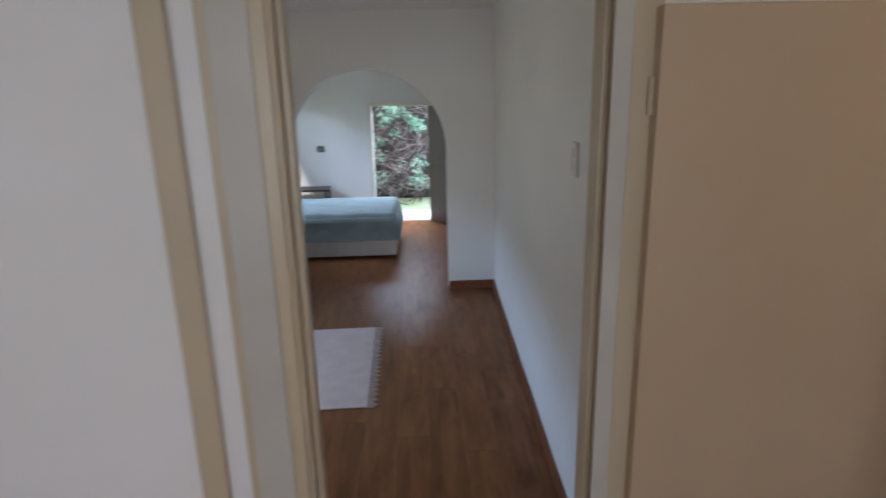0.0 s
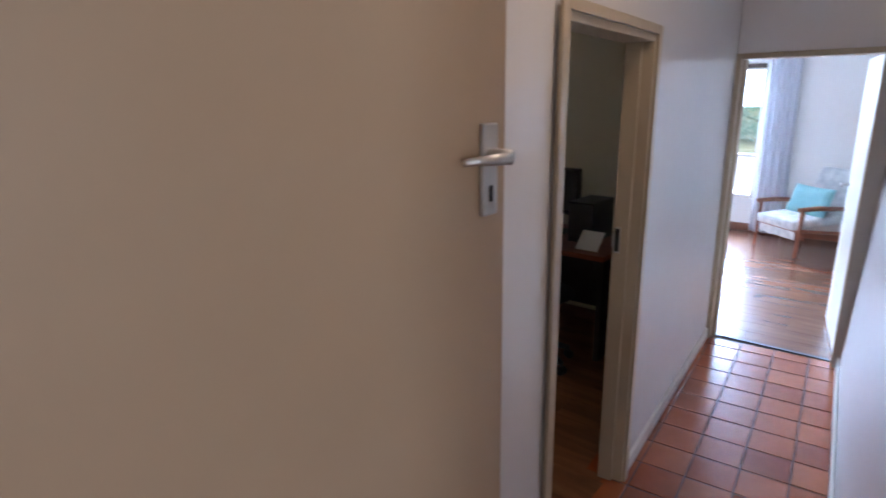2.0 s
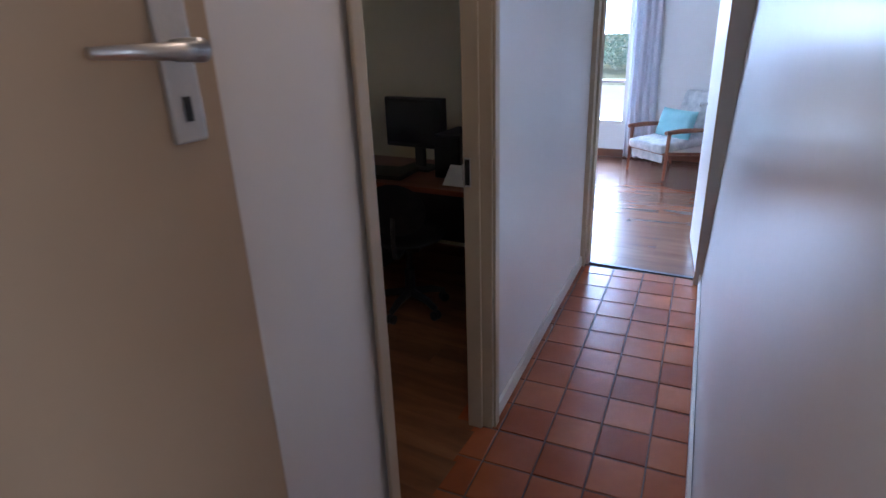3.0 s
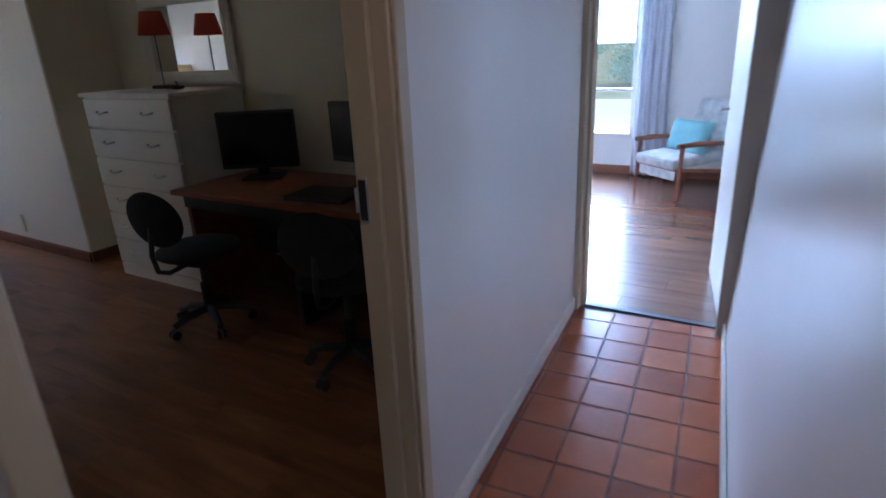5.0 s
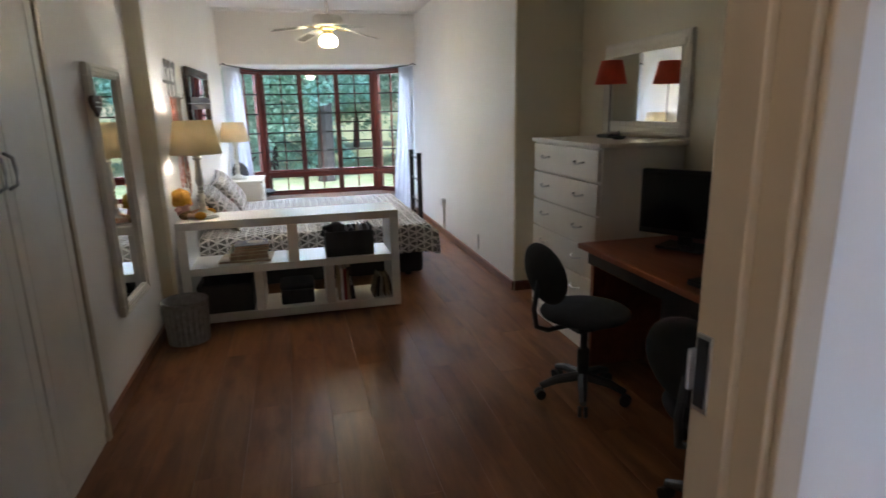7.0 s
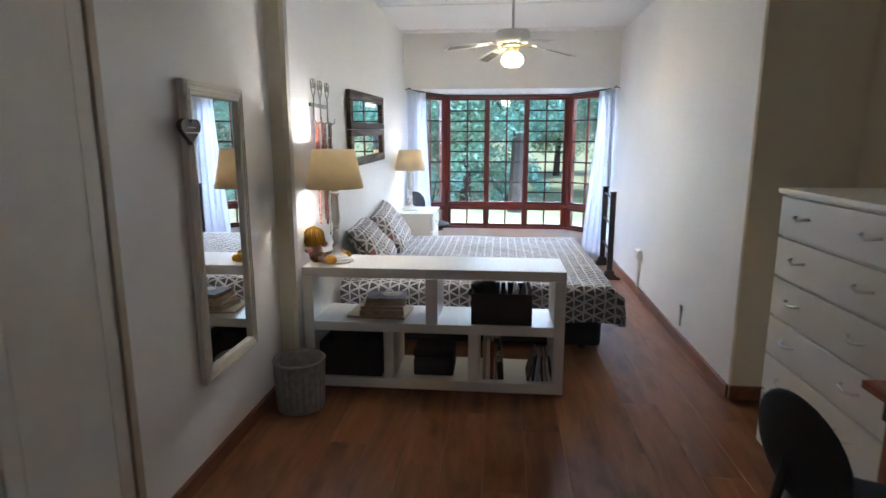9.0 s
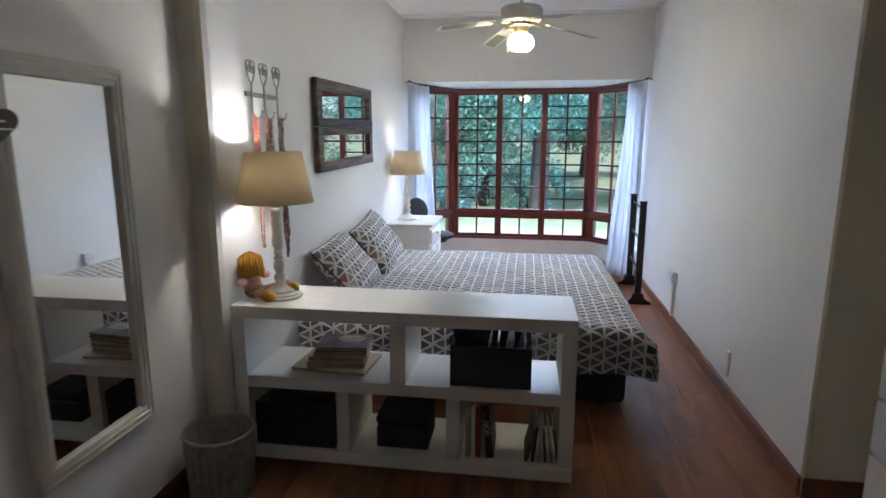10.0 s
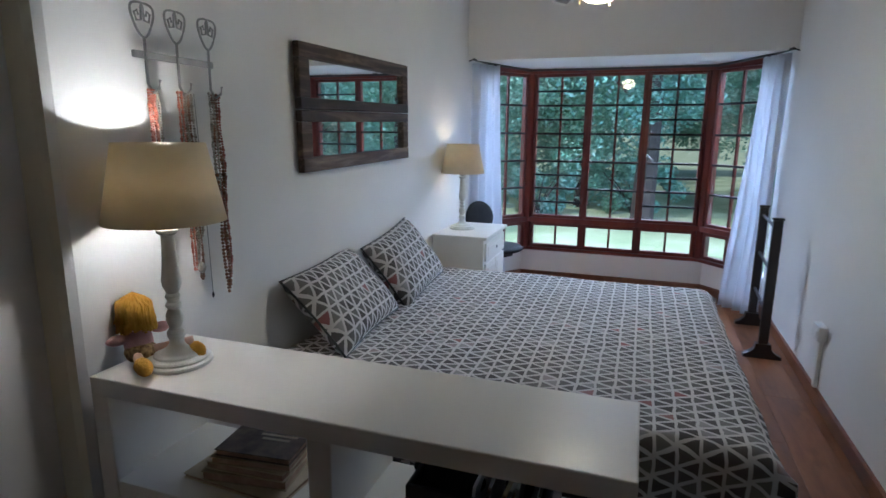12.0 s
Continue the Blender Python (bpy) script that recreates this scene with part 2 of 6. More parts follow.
def leaf_mat(name, c1, c2, c3):
    m = mat(name, c1, 0.5)
    g = N(m, "ShaderNodeNewGeometry")
    r = ramp(m, g.outputs["Random Per Island"], [(0.0, c1), (0.55, c2), (1.0, c3)])
    L(m, r.outputs[0], bsdf(m).inputs["Base Color"])
    bsdf(m).inputs["Subsurface Weight"].default_value = 0.0
    return m


# one foliage in plain, shaded and sunlit tones: daylight is put into the leaf colours
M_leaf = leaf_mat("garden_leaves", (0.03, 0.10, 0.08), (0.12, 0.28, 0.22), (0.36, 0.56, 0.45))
M_leaf_shaded = leaf_mat("shade_leaves", (0.02, 0.06, 0.06), (0.07, 0.18, 0.16), (0.25, 0.42, 0.38))
M_leaf_lit = leaf_mat("sunlit_leaves", (0.06, 0.16, 0.12), (0.22, 0.41, 0.32), (0.50, 0.68, 0.55))
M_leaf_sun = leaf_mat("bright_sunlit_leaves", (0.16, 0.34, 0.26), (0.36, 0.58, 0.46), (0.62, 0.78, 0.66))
# near-white colour imitates overexposed daylight on the ground by the far window
M_glare_slab = mottled("glaring_daylight_ground", (0.66, 0.72, 0.70), (0.76, 0.80, 0.78), 0.6, 0.85, 0.2, 30)
M_lawn = mottled("lawn", (0.22, 0.28, 0.14), (0.38, 0.42, 0.26), 1.1, 0.95, 0.6, 40)



def see_through(m, share, color):
    """Thin cloth or leaf: part of the light passes and scatters."""
    t = N(m, "ShaderNodeBsdfTranslucent")
    t.inputs["Color"].default_value = (*color, 1)
    mx = N(m, "ShaderNodeMixShader")
    mx.inputs[0].default_value = share
    out = m.node_tree.nodes["Material Output"]
    L(m, bsdf(m).outputs[0], mx.inputs[1])
    L(m, t.outputs[0], mx.inputs[2])
    L(m, mx.outputs[0], out.inputs["Surface"])


see_through(M_shade, 0.42, (0.84, 0.74, 0.55))
see_through(M_redshade, 0.2, (0.7, 0.1, 0.04))
see_through(M_curtain, 0.5, (0.85, 0.87, 0.92))
for m_ in (M_leaf, M_leaf_shaded, M_leaf_lit, M_leaf_sun):
    see_through(m_, 0.4, (0.27, 0.46, 0.30))

M_glass = mat("window_glass", (1, 1, 1), 0.0)
bsdf(M_glass).inputs["Transmission Weight"].default_value = 1.0
bsdf(M_glass).inputs["IOR"].default_value = 1.45

M_glow = mat("lit_opal_glass", (0.9, 0.85, 0.7), 0.4)
bsdf(M_glow).inputs["Emission Color"].default_value = (1.0, 0.88, 0.62, 1)
bsdf(M_glow).inputs["Emission Strength"].default_value = 34.0
see_through(M_glow, 0.65, (0.92, 0.88, 0.78))
M_bulb = mat("lit_bulb", (0.9, 0.85, 0.7), 0.4)
bsdf(M_bulb).inputs["Emission Color"].default_value = (1.0, 0.82, 0.55, 1)
bsdf(M_bulb).inputs["Emission Strength"].default_value = 12.0

# terracotta tiles, each of its own tone
M_tile = mat("terracotta_tile", (0.3, 0.1, 0.05), 0.22)
ti = N(M_tile, "ShaderNodeObjectInfo")
tc = N(M_tile, "ShaderNodeTexCoord")
tr = ramp(M_tile, ti.outputs["Random"], [(0.0, (0.29, 0.066, 0.022)), (0.5, (0.38, 0.100, 0.034)), (1.0, (0.46, 0.145, 0.055))])
tn = N(M_tile, "ShaderNodeTexNoise", Scale=9.0, Detail=5.0)
L(M_tile, tc.outputs["Object"], tn.inputs["Vector"])
tm = N(M_tile, "ShaderNodeMixRGB")
tm.blend_type = "MULTIPLY"
tm.inputs[0].default_value = 0.6
tq = ramp(M_tile, tn.outputs["Fac"], [(0.3, (0.72, 0.68, 0.66)), (0.7, (1, 1, 1))])
L(M_tile, tr.outputs[0], tm.inputs[1])
L(M_tile, tq.outputs[0], tm.inputs[2])
L(M_tile, tm.outputs[0], bsdf(M_tile).inputs["Base Color"])
tb = N(M_tile, "ShaderNodeBump", Strength=0.12, Distance=0.01)
L(M_tile, tn.outputs["Fac"], tb.inputs["Height"])
L(M_tile, tb.outputs[0], bsdf(M_tile).inputs["Normal"])


def calc(m, op, a, b=None):
    n = m.node_tree.nodes.new("ShaderNodeMath")
    n.operation = op
    for i, v in enumerate((a, b)):
        if v is None:
            continue
        if isinstance(v, (int, float)):
            n.inputs[i].default_value = v
        else:
            L(m, v, n.inputs[i])
    return n.outputs[0]


# printed cotton: rows of grey triangles between off-white lines
M_print = mat("triangle_print_cotton", (0.6, 0.6, 0.6), 0.9)
uv = N(M_print, "ShaderNodeUVMap")
sep = N(M_print, "ShaderNodeSeparateXYZ")
wob = N(M_print, "ShaderNodeTexNoise", Scale=10.0, Detail=2.0)
L(M_print, uv.outputs[0], wob.inputs["Vector"])
L(M_print, uv.outputs[0], sep.inputs[0])
wo = calc(M_print, "MULTIPLY", calc(M_print, "SUBTRACT", wob.outputs["Fac"], 0.5), 0.30)
pu = calc(M_print, "ADD", calc(M_print, "DIVIDE", sep.outputs[0], 0.067), wo)
pv = calc(M_print, "ADD", calc(M_print, "DIVIDE", sep.outputs[1], 0.071), wo)
row = calc(M_print, "FLOOR", pv)
ff = calc(M_print, "FRACT", pv)
pu = calc(M_print, "ADD", pu, calc(M_print, "MULTIPLY", row, 0.37))
ha = calc(M_print, "ADD", pu, calc(M_print, "MULTIPLY", ff, 0.5))
hb = calc(M_print, "SUBTRACT", pu, calc(M_print, "MULTIPLY", ff, 0.5))


def edge_dist(v):
    f = calc(M_print, "FRACT", v)
    return calc(M_print, "MINIMUM", f, calc(M_print, "SUBTRACT", 1.0, f))


de = calc(M_print, "MINIMUM", calc(M_print, "MINIMUM", edge_dist(ha), edge_dist(hb)), calc(M_print, "MULTIPLY", edge_dist(pv), 1.25))
inside = calc(M_print, "GREATER_THAN", de, 0.10)
ida = calc(M_print, "ADD", calc(M_print, "MULTIPLY", calc(M_print, "FLOOR", ha), 3.1), calc(M_print, "MULTIPLY", row, 7.7))
idb = calc(M_print, "ADD", ida, calc(M_print, "MULTIPLY", calc(M_print, "FLOOR", hb), 5.3))
wn_ = N(M_print, "ShaderNodeTexWhiteNoise")
wn_.noise_dimensions = "1D"
L(M_print, idb, wn_.inputs["W"])
pr = ramp(M_print, wn_.outputs["Value"], [(0.0, (0.065, 0.058, 0.054)), (0.6, (0.115, 0.105, 0.098)), (0.93, (0.17, 0.158, 0.148)), (0.97, (0.30, 0.29, 0.28)), (0.995, (0.24, 0.09, 0.085))])
pm_ = N(M_print, "ShaderNodeMixRGB")
pm_.inputs[1].default_value = (0.55, 0.525, 0.50, 1)
L(M_print, inside, pm_.inputs[0])
L(M_print, pr.outputs[0], pm_.inputs[2])
L(M_print, pm_.outputs[0], bsdf(M_print).inputs["Base Color"])
pw = N(M_print, "ShaderNodeTexNoise", Scale=7.0, Detail=3.0)
pwc = N(M_print, "ShaderNodeTexCoord")
L(M_print, pwc.outputs["Object"], pw.inputs["Vector"])
pb = N(M_print, "ShaderNodeBump", Strength=0.35, Distance=0.03)
L(M_print, pw.outputs["Fac"], pb.inputs["Height"])
L(M_print, pb.outputs[0], bsdf(M_print).inputs["Normal"])

# ---- building helpers ----


def finish(name, bm, material, smooth=False):
    me = bpy.data.meshes.new(name)
    bmesh.ops.recalc_face_normals(bm, faces=bm.faces[:])
    bm.to_mesh(me)
    bm.free()
    for m in material if isinstance(material, (list, tuple)) else [material]:
        me.materials.append(m)
    if smooth:
        for p in me.polygons:
            p.use_smooth = True
    return new(name, me)


def thing(name, loc, label, category, rz=0.0, group="", kind=""):
    ob = new(name)
    ob.empty_display_size = 0.1
    ob.matrix_basis = pose(*loc, 0, 0, rz)
    return tagged(ob, label, category, group, kind)


def part(name, bm, material, parent, label="", smooth=False):
    ob = finish(name, bm, material, smooth)
    ob.parent = parent
    if label:
        tagged(ob, label)
    return ob


def box(bm, x0, x1, y0, y1, z0, z1, bevel=0.0, m=None):
    r = bmesh.ops.create_cube(bm, size=1.0)
    vs = r["verts"]
    mt = Matrix.Translation(((x0 + x1) / 2, (y0 + y1) / 2, (z0 + z1) / 2)) @ Matrix.Diagonal((abs(x1 - x0), abs(y1 - y0), abs(z1 - z0), 1))
    bmesh.ops.transform(bm, matrix=mt, verts=vs)
    if bevel:
        es = list({e for v in vs for e in v.link_edges})
        out = bmesh.ops.bevel(bm, geom=es, offset=bevel, segments=2, profile=0.5, affect="EDGES")
        vs = list({v for f in out["faces"] for v in f.verts} | {v for v in vs if v.is_valid})
    if m is not None:
        bmesh.ops.transform(bm, matrix=m, verts=vs)
    return vs


def one_box(x0, x1, y0, y1, z0, z1, bevel=0.0, m=None):
    bm = bmesh.new()
    box(bm, x0, x1, y0, y1, z0, z1, bevel, m)
    return bm


def lathe(profile, seg=24, bm=None, m=None):
    """Turns (radius, height) pairs round the z axis."""
    bm = bm or bmesh.new()
    rings = []
    for r, z in profile:
        ring = []
        for i in range(seg):
            a = 2 * math.pi * i / seg
            v = Vector((r * math.cos(a), r * math.sin(a), z))
            ring.append(bm.verts.new(m @ v if m else v))
        rings.append(ring)
    for a, b in zip(rings, rings[1:]):
        for i in range(seg):
            j = (i + 1) % seg
            bm.faces.new((a[i], a[j], b[j], b[i]))
    if profile[0][0] > 1e-4:
        bm.faces.new(list(reversed(rings[0])))
    if profile[-1][0] > 1e-4:
        bm.faces.new(rings[-1])
    return bm


def tube(points, r, seg=8, bm=None, closed=False):
    """A round bar along points; r may be one radius or one a point."""
    bm = bm or bmesh.new()
    pts = [Vector(p) for p in points]
    n = len(pts)
    rings = []
    for i, p in enumerate(pts):
        a = pts[(i - 1) % n] if closed or i else pts[0]
        b = pts[(i + 1) % n] if closed or i < n - 1 else pts[-1]
        d = (b - a).normalized()
        up = Vector((0, 0, 1)) if abs(d.z) < 0.9 else Vector((1, 0, 0))
        s = d.cross(up).normalized()
        u = s.cross(d).normalized()
        rr = r[i] if isinstance(r, (list, tuple)) else r
        rings.append([bm.verts.new(p + rr * (math.cos(2 * math.pi * k / seg) * s + math.sin(2 * math.pi * k / seg) * u)) for k in range(seg)])
    pairs = list(zip(rings, rings[1:])) + ([(rings[-1], rings[0])] if closed else [])
    for a, b in pairs:
        for k in range(seg):
            bm.faces.new((a[k], a[(k + 1) % seg], b[(k + 1) % seg], b[k]))
    if not closed:
        bm.faces.new(list(reversed(rings[0])))
        bm.faces.new(rings[-1])
    return bm


def prism(pts, z0, z1, bm=None):
    bm = bm or bmesh.new()
    lo = [bm.verts.new((x, y, z0)) for x, y in pts]
    hi = [bm.verts.new((x, y, z1)) for x, y in pts]
    n = len(pts)
    bm.faces.new(list(reversed(lo)))
    bm.faces.new(hi)
    for i in range(n):
        bm.faces.new((lo[i], lo[(i + 1) % n], hi[(i + 1) % n], hi[i]))
    return bm


def run_matrix(p0, p1):
    a = math.atan2(p1[1] - p0[1], p1[0] - p0[0])
    return Matrix.Translation((p0[0], p0[1], 0)) @ Matrix.Rotation(a, 4, "Z"), math.hypot(p1[0] - p0[0], p1[1] - p0[1])


def wall_run(name, p0, p1, thick, h, material, openings=(), label="", z0=0.0):
    """A wall from p0 to p1, its thickness to the left of that way, with openings (start, end, bottom, top)."""
    m, length = run_matrix(p0, p1)
    bm = bmesh.new()
    s = 0.0
    for a, b, zb, zt in sorted(openings):
        if a > s:
            box(bm, s, a, 0, thick, z0, h)
        if zb > z0:
            box(bm, a, b, 0, thick, z0, zb)
        if zt < h:
            box(bm, a, b, 0, thick, zt, h)
        s = b
    if s < length:
        box(bm, s, length, 0, thick, z0, h)
    bmesh.ops.transform(bm, matrix=m, verts=bm.verts[:])
    bmesh.ops.remove_doubles(bm, verts=bm.verts[:], dist=1e-5)
    ob = finish(name, bm, material)
    return tagged(ob, label or "painted plaster wall", "wall", kind="structure")

# ---- setting ----
H = 2.70           # ceiling
SL = 0.082         # the hall runs a little askew to the bedroom


def hall_y(x):
    return 1.70 + SL * (x - 2.65)


def hall_r(x):
    return 0.938 + 0.086 * (x - 3.0)


A0, A1 = -0.05, 0.845       # doorway to the passage, along x
B0, B1 = 2.165, 3.02      # doorway to the bedroom
TOP = 1.890
TOPA = 2.27

pL, pR = (-1.2, hall_y(-1.2)), (4.875, hall_y(4.875))
hm, hl = run_matrix(pL, pR)
cs = math.cos(math.atan(SL))


def along(x):
    return (x - pL[0]) / cs


wall_run("wall_hall_north", pL, pR, 0.085, H, M_hallwall,
         [(along(A0), along(A1), 0, TOPA), (along(B0), along(B1), 0, TOP)], "off-white glossy plaster wall with two doorways")
ws_ = wall_run("wall_hall_south", (4.865, hall_r(4.865)), (1.3, hall_r(1.3)), 0.15, H, M_hallwall, (), "off-white glossy plaster wall of the hall, leaning slightly outwards")
LEAN = 0.045       # the old wall is out of plumb at the far doorway
for v_ in ws_.data.vertices:
    v_.co.y -= LEAN * v_.co.z
wall_run("wall_entry_east", (1.3, hall_r(1.3)), (1.3, -2.3), 0.15, H, M_hallwall, ())
wall_run("wall_entry_south", (1.45, -2.15), (-1.35, -2.15), 0.15, H, M_hallwall, [(0.50, 2.00, 1.0, 2.2)])
wall_run("wall_entry_west", (-1.2, -2.3), (-1.2, hall_y(-1.2)), 0.15, H, M_hallwall, ())
# wall with the far doorway
wall_run("wall_hall_east", (4.865, 0.78), (4.865, 2.05), -0.14, H, M_hallwall, [(0.325, 1.105, 0, 1.90)], "off-white wall with a doorway to the far room")

# bedroom
wall_run("wall_bedroom_west", (1.525, 5.30), (1.525, hall_y(1.5) + 0.08), -0.32, H, M_wall_white, (), "white plaster wall with built-in wardrobe doors")
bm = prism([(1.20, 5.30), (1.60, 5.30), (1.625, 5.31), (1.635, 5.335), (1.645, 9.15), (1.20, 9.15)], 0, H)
# end turned from the bay in cream: its dim, warm light painted on
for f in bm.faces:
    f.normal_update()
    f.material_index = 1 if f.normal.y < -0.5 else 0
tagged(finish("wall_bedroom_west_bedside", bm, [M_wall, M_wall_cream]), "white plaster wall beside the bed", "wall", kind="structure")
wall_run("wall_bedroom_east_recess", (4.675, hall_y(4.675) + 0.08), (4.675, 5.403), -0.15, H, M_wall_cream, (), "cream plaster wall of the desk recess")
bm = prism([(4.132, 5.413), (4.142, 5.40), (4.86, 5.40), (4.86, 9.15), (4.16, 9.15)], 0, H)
# same here: cream on the hall side imitates the lack of daylight
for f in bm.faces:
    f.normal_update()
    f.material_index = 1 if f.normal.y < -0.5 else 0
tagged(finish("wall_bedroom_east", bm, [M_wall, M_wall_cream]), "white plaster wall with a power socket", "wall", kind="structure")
# bay: beam, side cheeks, low wall under the window
bm = one_box(1.20, 4.86, 9.15, 9.37, 2.068, H)
tagged(finish("wall_bay_beam", bm, M_wall), "white plastered beam over the bay window", "wall", kind="structure")
BAY = [(1.645, 9.40), (2.03, 9.86), (3.735, 9.86), (4.16, 9.40)]
OUT = [(1.50, 9.50), (1.95, 10.06), (3.815, 10.06), (4.31, 9.50)]
SILL = 0.29
bm = bmesh.new()
for i in range(3):
    prism([BAY[i], BAY[i + 1], OUT[i + 1], OUT[i]], 0.0, SILL, bm)
    prism([BAY[i], BAY[i + 1], OUT[i + 1], OUT[i]], 2.045, H - 0.3, bm)
prism([(1.20, 9.37), (1.645, 9.37), BAY[0], OUT[0], (1.20, 9.50)], 0, 2.068, bm)
prism([(4.16, 9.37), (4.86, 9.37), (4.86, 9.50), OUT[3], BAY[3]], 0, 2.068, bm)
box(bm, 1.20, 1.645, 9.15, 9.37, 0, 2.068)
box(bm, 4.16, 4.86, 9.15, 9.37, 0, 2.068)
tagged(finish("wall_bay", bm, M_wall), "low white wall under the bay window", "wall", kind="structure")
bm = prism([(1.645, 9.37), (4.16, 9.37), BAY[3], BAY[2], BAY[1], BAY[0]], 2.07, 2.16)
prism([(1.35, 9.37), (4.45, 9.37), (4.40, 9.75), (3.9, 10.3), (1.9, 10.3), (1.4, 9.75)], 2.17, 2.4, bm)
tagged(finish("ceiling_bay", bm, M_ceiling), "white soffit of the bay window", "ceiling", kind="structure")

# passage and the room behind the arch
XP0, XP1 = (0.965, hall_y(0.95) + 0.08), (1.085, 5.86)
bm = prism([XP0, (1.20, XP0[1]), (1.20, 5.86), XP1], 0, H)
tagged(finish("wall_passage_east", bm, M_wall), "white plaster wall of the passage", "wall", kind="structure")
# the second opening is added to let fill light into the guest room
wall_run("wall_passage_west", (-1.75, hall_y(-1.2) + 0.1), (-1.75, 9.3), 0.12, H, M_wall, [(1.35, 3.45, 0.08, 1.95), (5.4, 7.4, 0.8, 2.0)], "white wall with two window openings out of view")
AX, AR, AZ = -0.14, 0.765, 1.43
bm = one_box(-1.75, AX - AR, 5.86, 6.05, 0, H)
box(bm, AX + AR, 1.20, 5.86, 6.05, 0, H)
for i in range(32):
    q0, q1 = math.pi * i / 32, math.pi * (i + 1) / 32
    a0, a1 = (AX - AR * math.cos(q0), AZ + AR * math.sin(q0)), (AX - AR * math.cos(q1), AZ + AR * math.sin(q1))
    f = [bm.verts.new((x, y, z)) for y in (5.86, 6.05) for x, z in (a0, a1, (a1[0], H), (a0[0], H))]
    for ids in ((0, 1, 2, 3), (7, 6, 5, 4), (0, 4, 5, 1), (3, 2, 6, 7)):
        bm.faces.new([f[n] for n in ids])
bmesh.ops.remove_doubles(bm, verts=bm.verts[:], dist=1e-5)
tagged(finish("wall_arch", bm, M_wall), "white plaster wall with a round-headed archway", "wall", kind="structure")
wall_run("wall_garden_north", (-1.75, 9.32), (1.20, 9.32), 0.15, H, M_wall, [(1.33, 2.33, 0, 1.87)], "white wall with an open garden door")

# far room
wall_run("wall_far_south", (9.0, 0.25), (5.005, 0.25), 0.15, H, M_wall, ())
wall_run("wall_far_north", (5.005, 4.4), (9.0, 4.4), 0.15, H, M_wall, ())
wall_run("wall_far_west_north", (5.005, 4.4), (5.005, 2.05), -0.12, H, M_wall, ())
wall_run("wall_far_west_south", (5.005, 0.78), (5.005, 0.1), -0.12, H, M_wall, ())
wall_run("wall_far_east", (8.50, 0.1), (8.50, 4.55), -0.15, H, M_wall, [(2.28, 3.90, 0.40, 1.96)], "white wall with a tall window")

# ceilings
for nm, c in (("ceiling_bedroom", (1.20, 4.86, 1.70, 9.37, H, H + 0.12)), ("ceiling_hall", (-1.35, 5.005, -2.3, 1.70, H, H + 0.12)),
              ("ceiling_passage", (-1.9, 1.20, 1.70, 9.5, H, H + 0.12)), ("ceiling_far", (5.005, 8.65, 0.1, 4.55, H, H + 0.12))):
    bm = one_box(*c)
    if nm == "ceiling_bedroom":
        for yy in (2.9, 4.1, 5.3, 6.5, 7.75, 8.95):
            box(bm, 1.63, 4.17, yy - 0.02, yy + 0.02, H - 0.006, H + 0.02)
    tagged(finish(nm, bm, M_ceiling), "white boarded ceiling", "ceiling", kind="structure")


def skirt(name, runs, h, d, material, label):
    bm = bmesh.new()
    for p0, p1 in runs:
        m, length = run_matrix(p0, p1)
        box(bm, 0, length, -d, -0.001, 0.003, h, 0.0, m)
        box(bm, 0, length, -d * 0.6, -0.001, h, h + d * 0.4, 0.0, m)
    tagged(finish(name, bm, material), label, "baseboard", kind="structure")


skirt("baseboard_bedroom", [((1.525, 3.94), (1.525, 5.30)), ((1.525, 5.30), (1.625, 5.30)), ((1.64, 5.34), (1.645, 9.40)), (BAY[0], BAY[1]), (BAY[1], BAY[2]),
                            (BAY[2], BAY[3]), ((4.16, 9.40), (4.16, 9.15)), ((4.16, 9.15), (4.132, 5.403)), ((4.135, 5.40), (4.675, 5.40)), ((4.675, 5.393), (4.675, 1.95))],
      0.075, 0.016, M_wood_skirt, "reddish-brown stained skirting board")
skirt("baseboard_passage", [((0.625, 5.86), (1.085, 5.86)), (XP1, XP0)], 0.085, 0.016, M_wood_skirt, "reddish-brown stained skirting board")
skirt("baseboard_hall", [((B1 + 0.002, hall_y(B1)), (4.865, hall_y(4.865))), ((1.6, hall_y(1.6)), (B0, hall_y(B0)))], 0.07, 0.014, M_white, "white painted skirting")
skirt("baseboard_hall_south", [((4.865, hall_r(4.865)), (1.3, hall_r(1.3)))], 0.07, 0.014, M_white, "white painted skirting")
skirt("baseboard_far", [((8.50, 4.4), (8.50, 0.4)), ((8.5, 0.4), (5.005, 0.4))], 0.09, 0.016, M_wood_skirt, "dark stained skirting board")


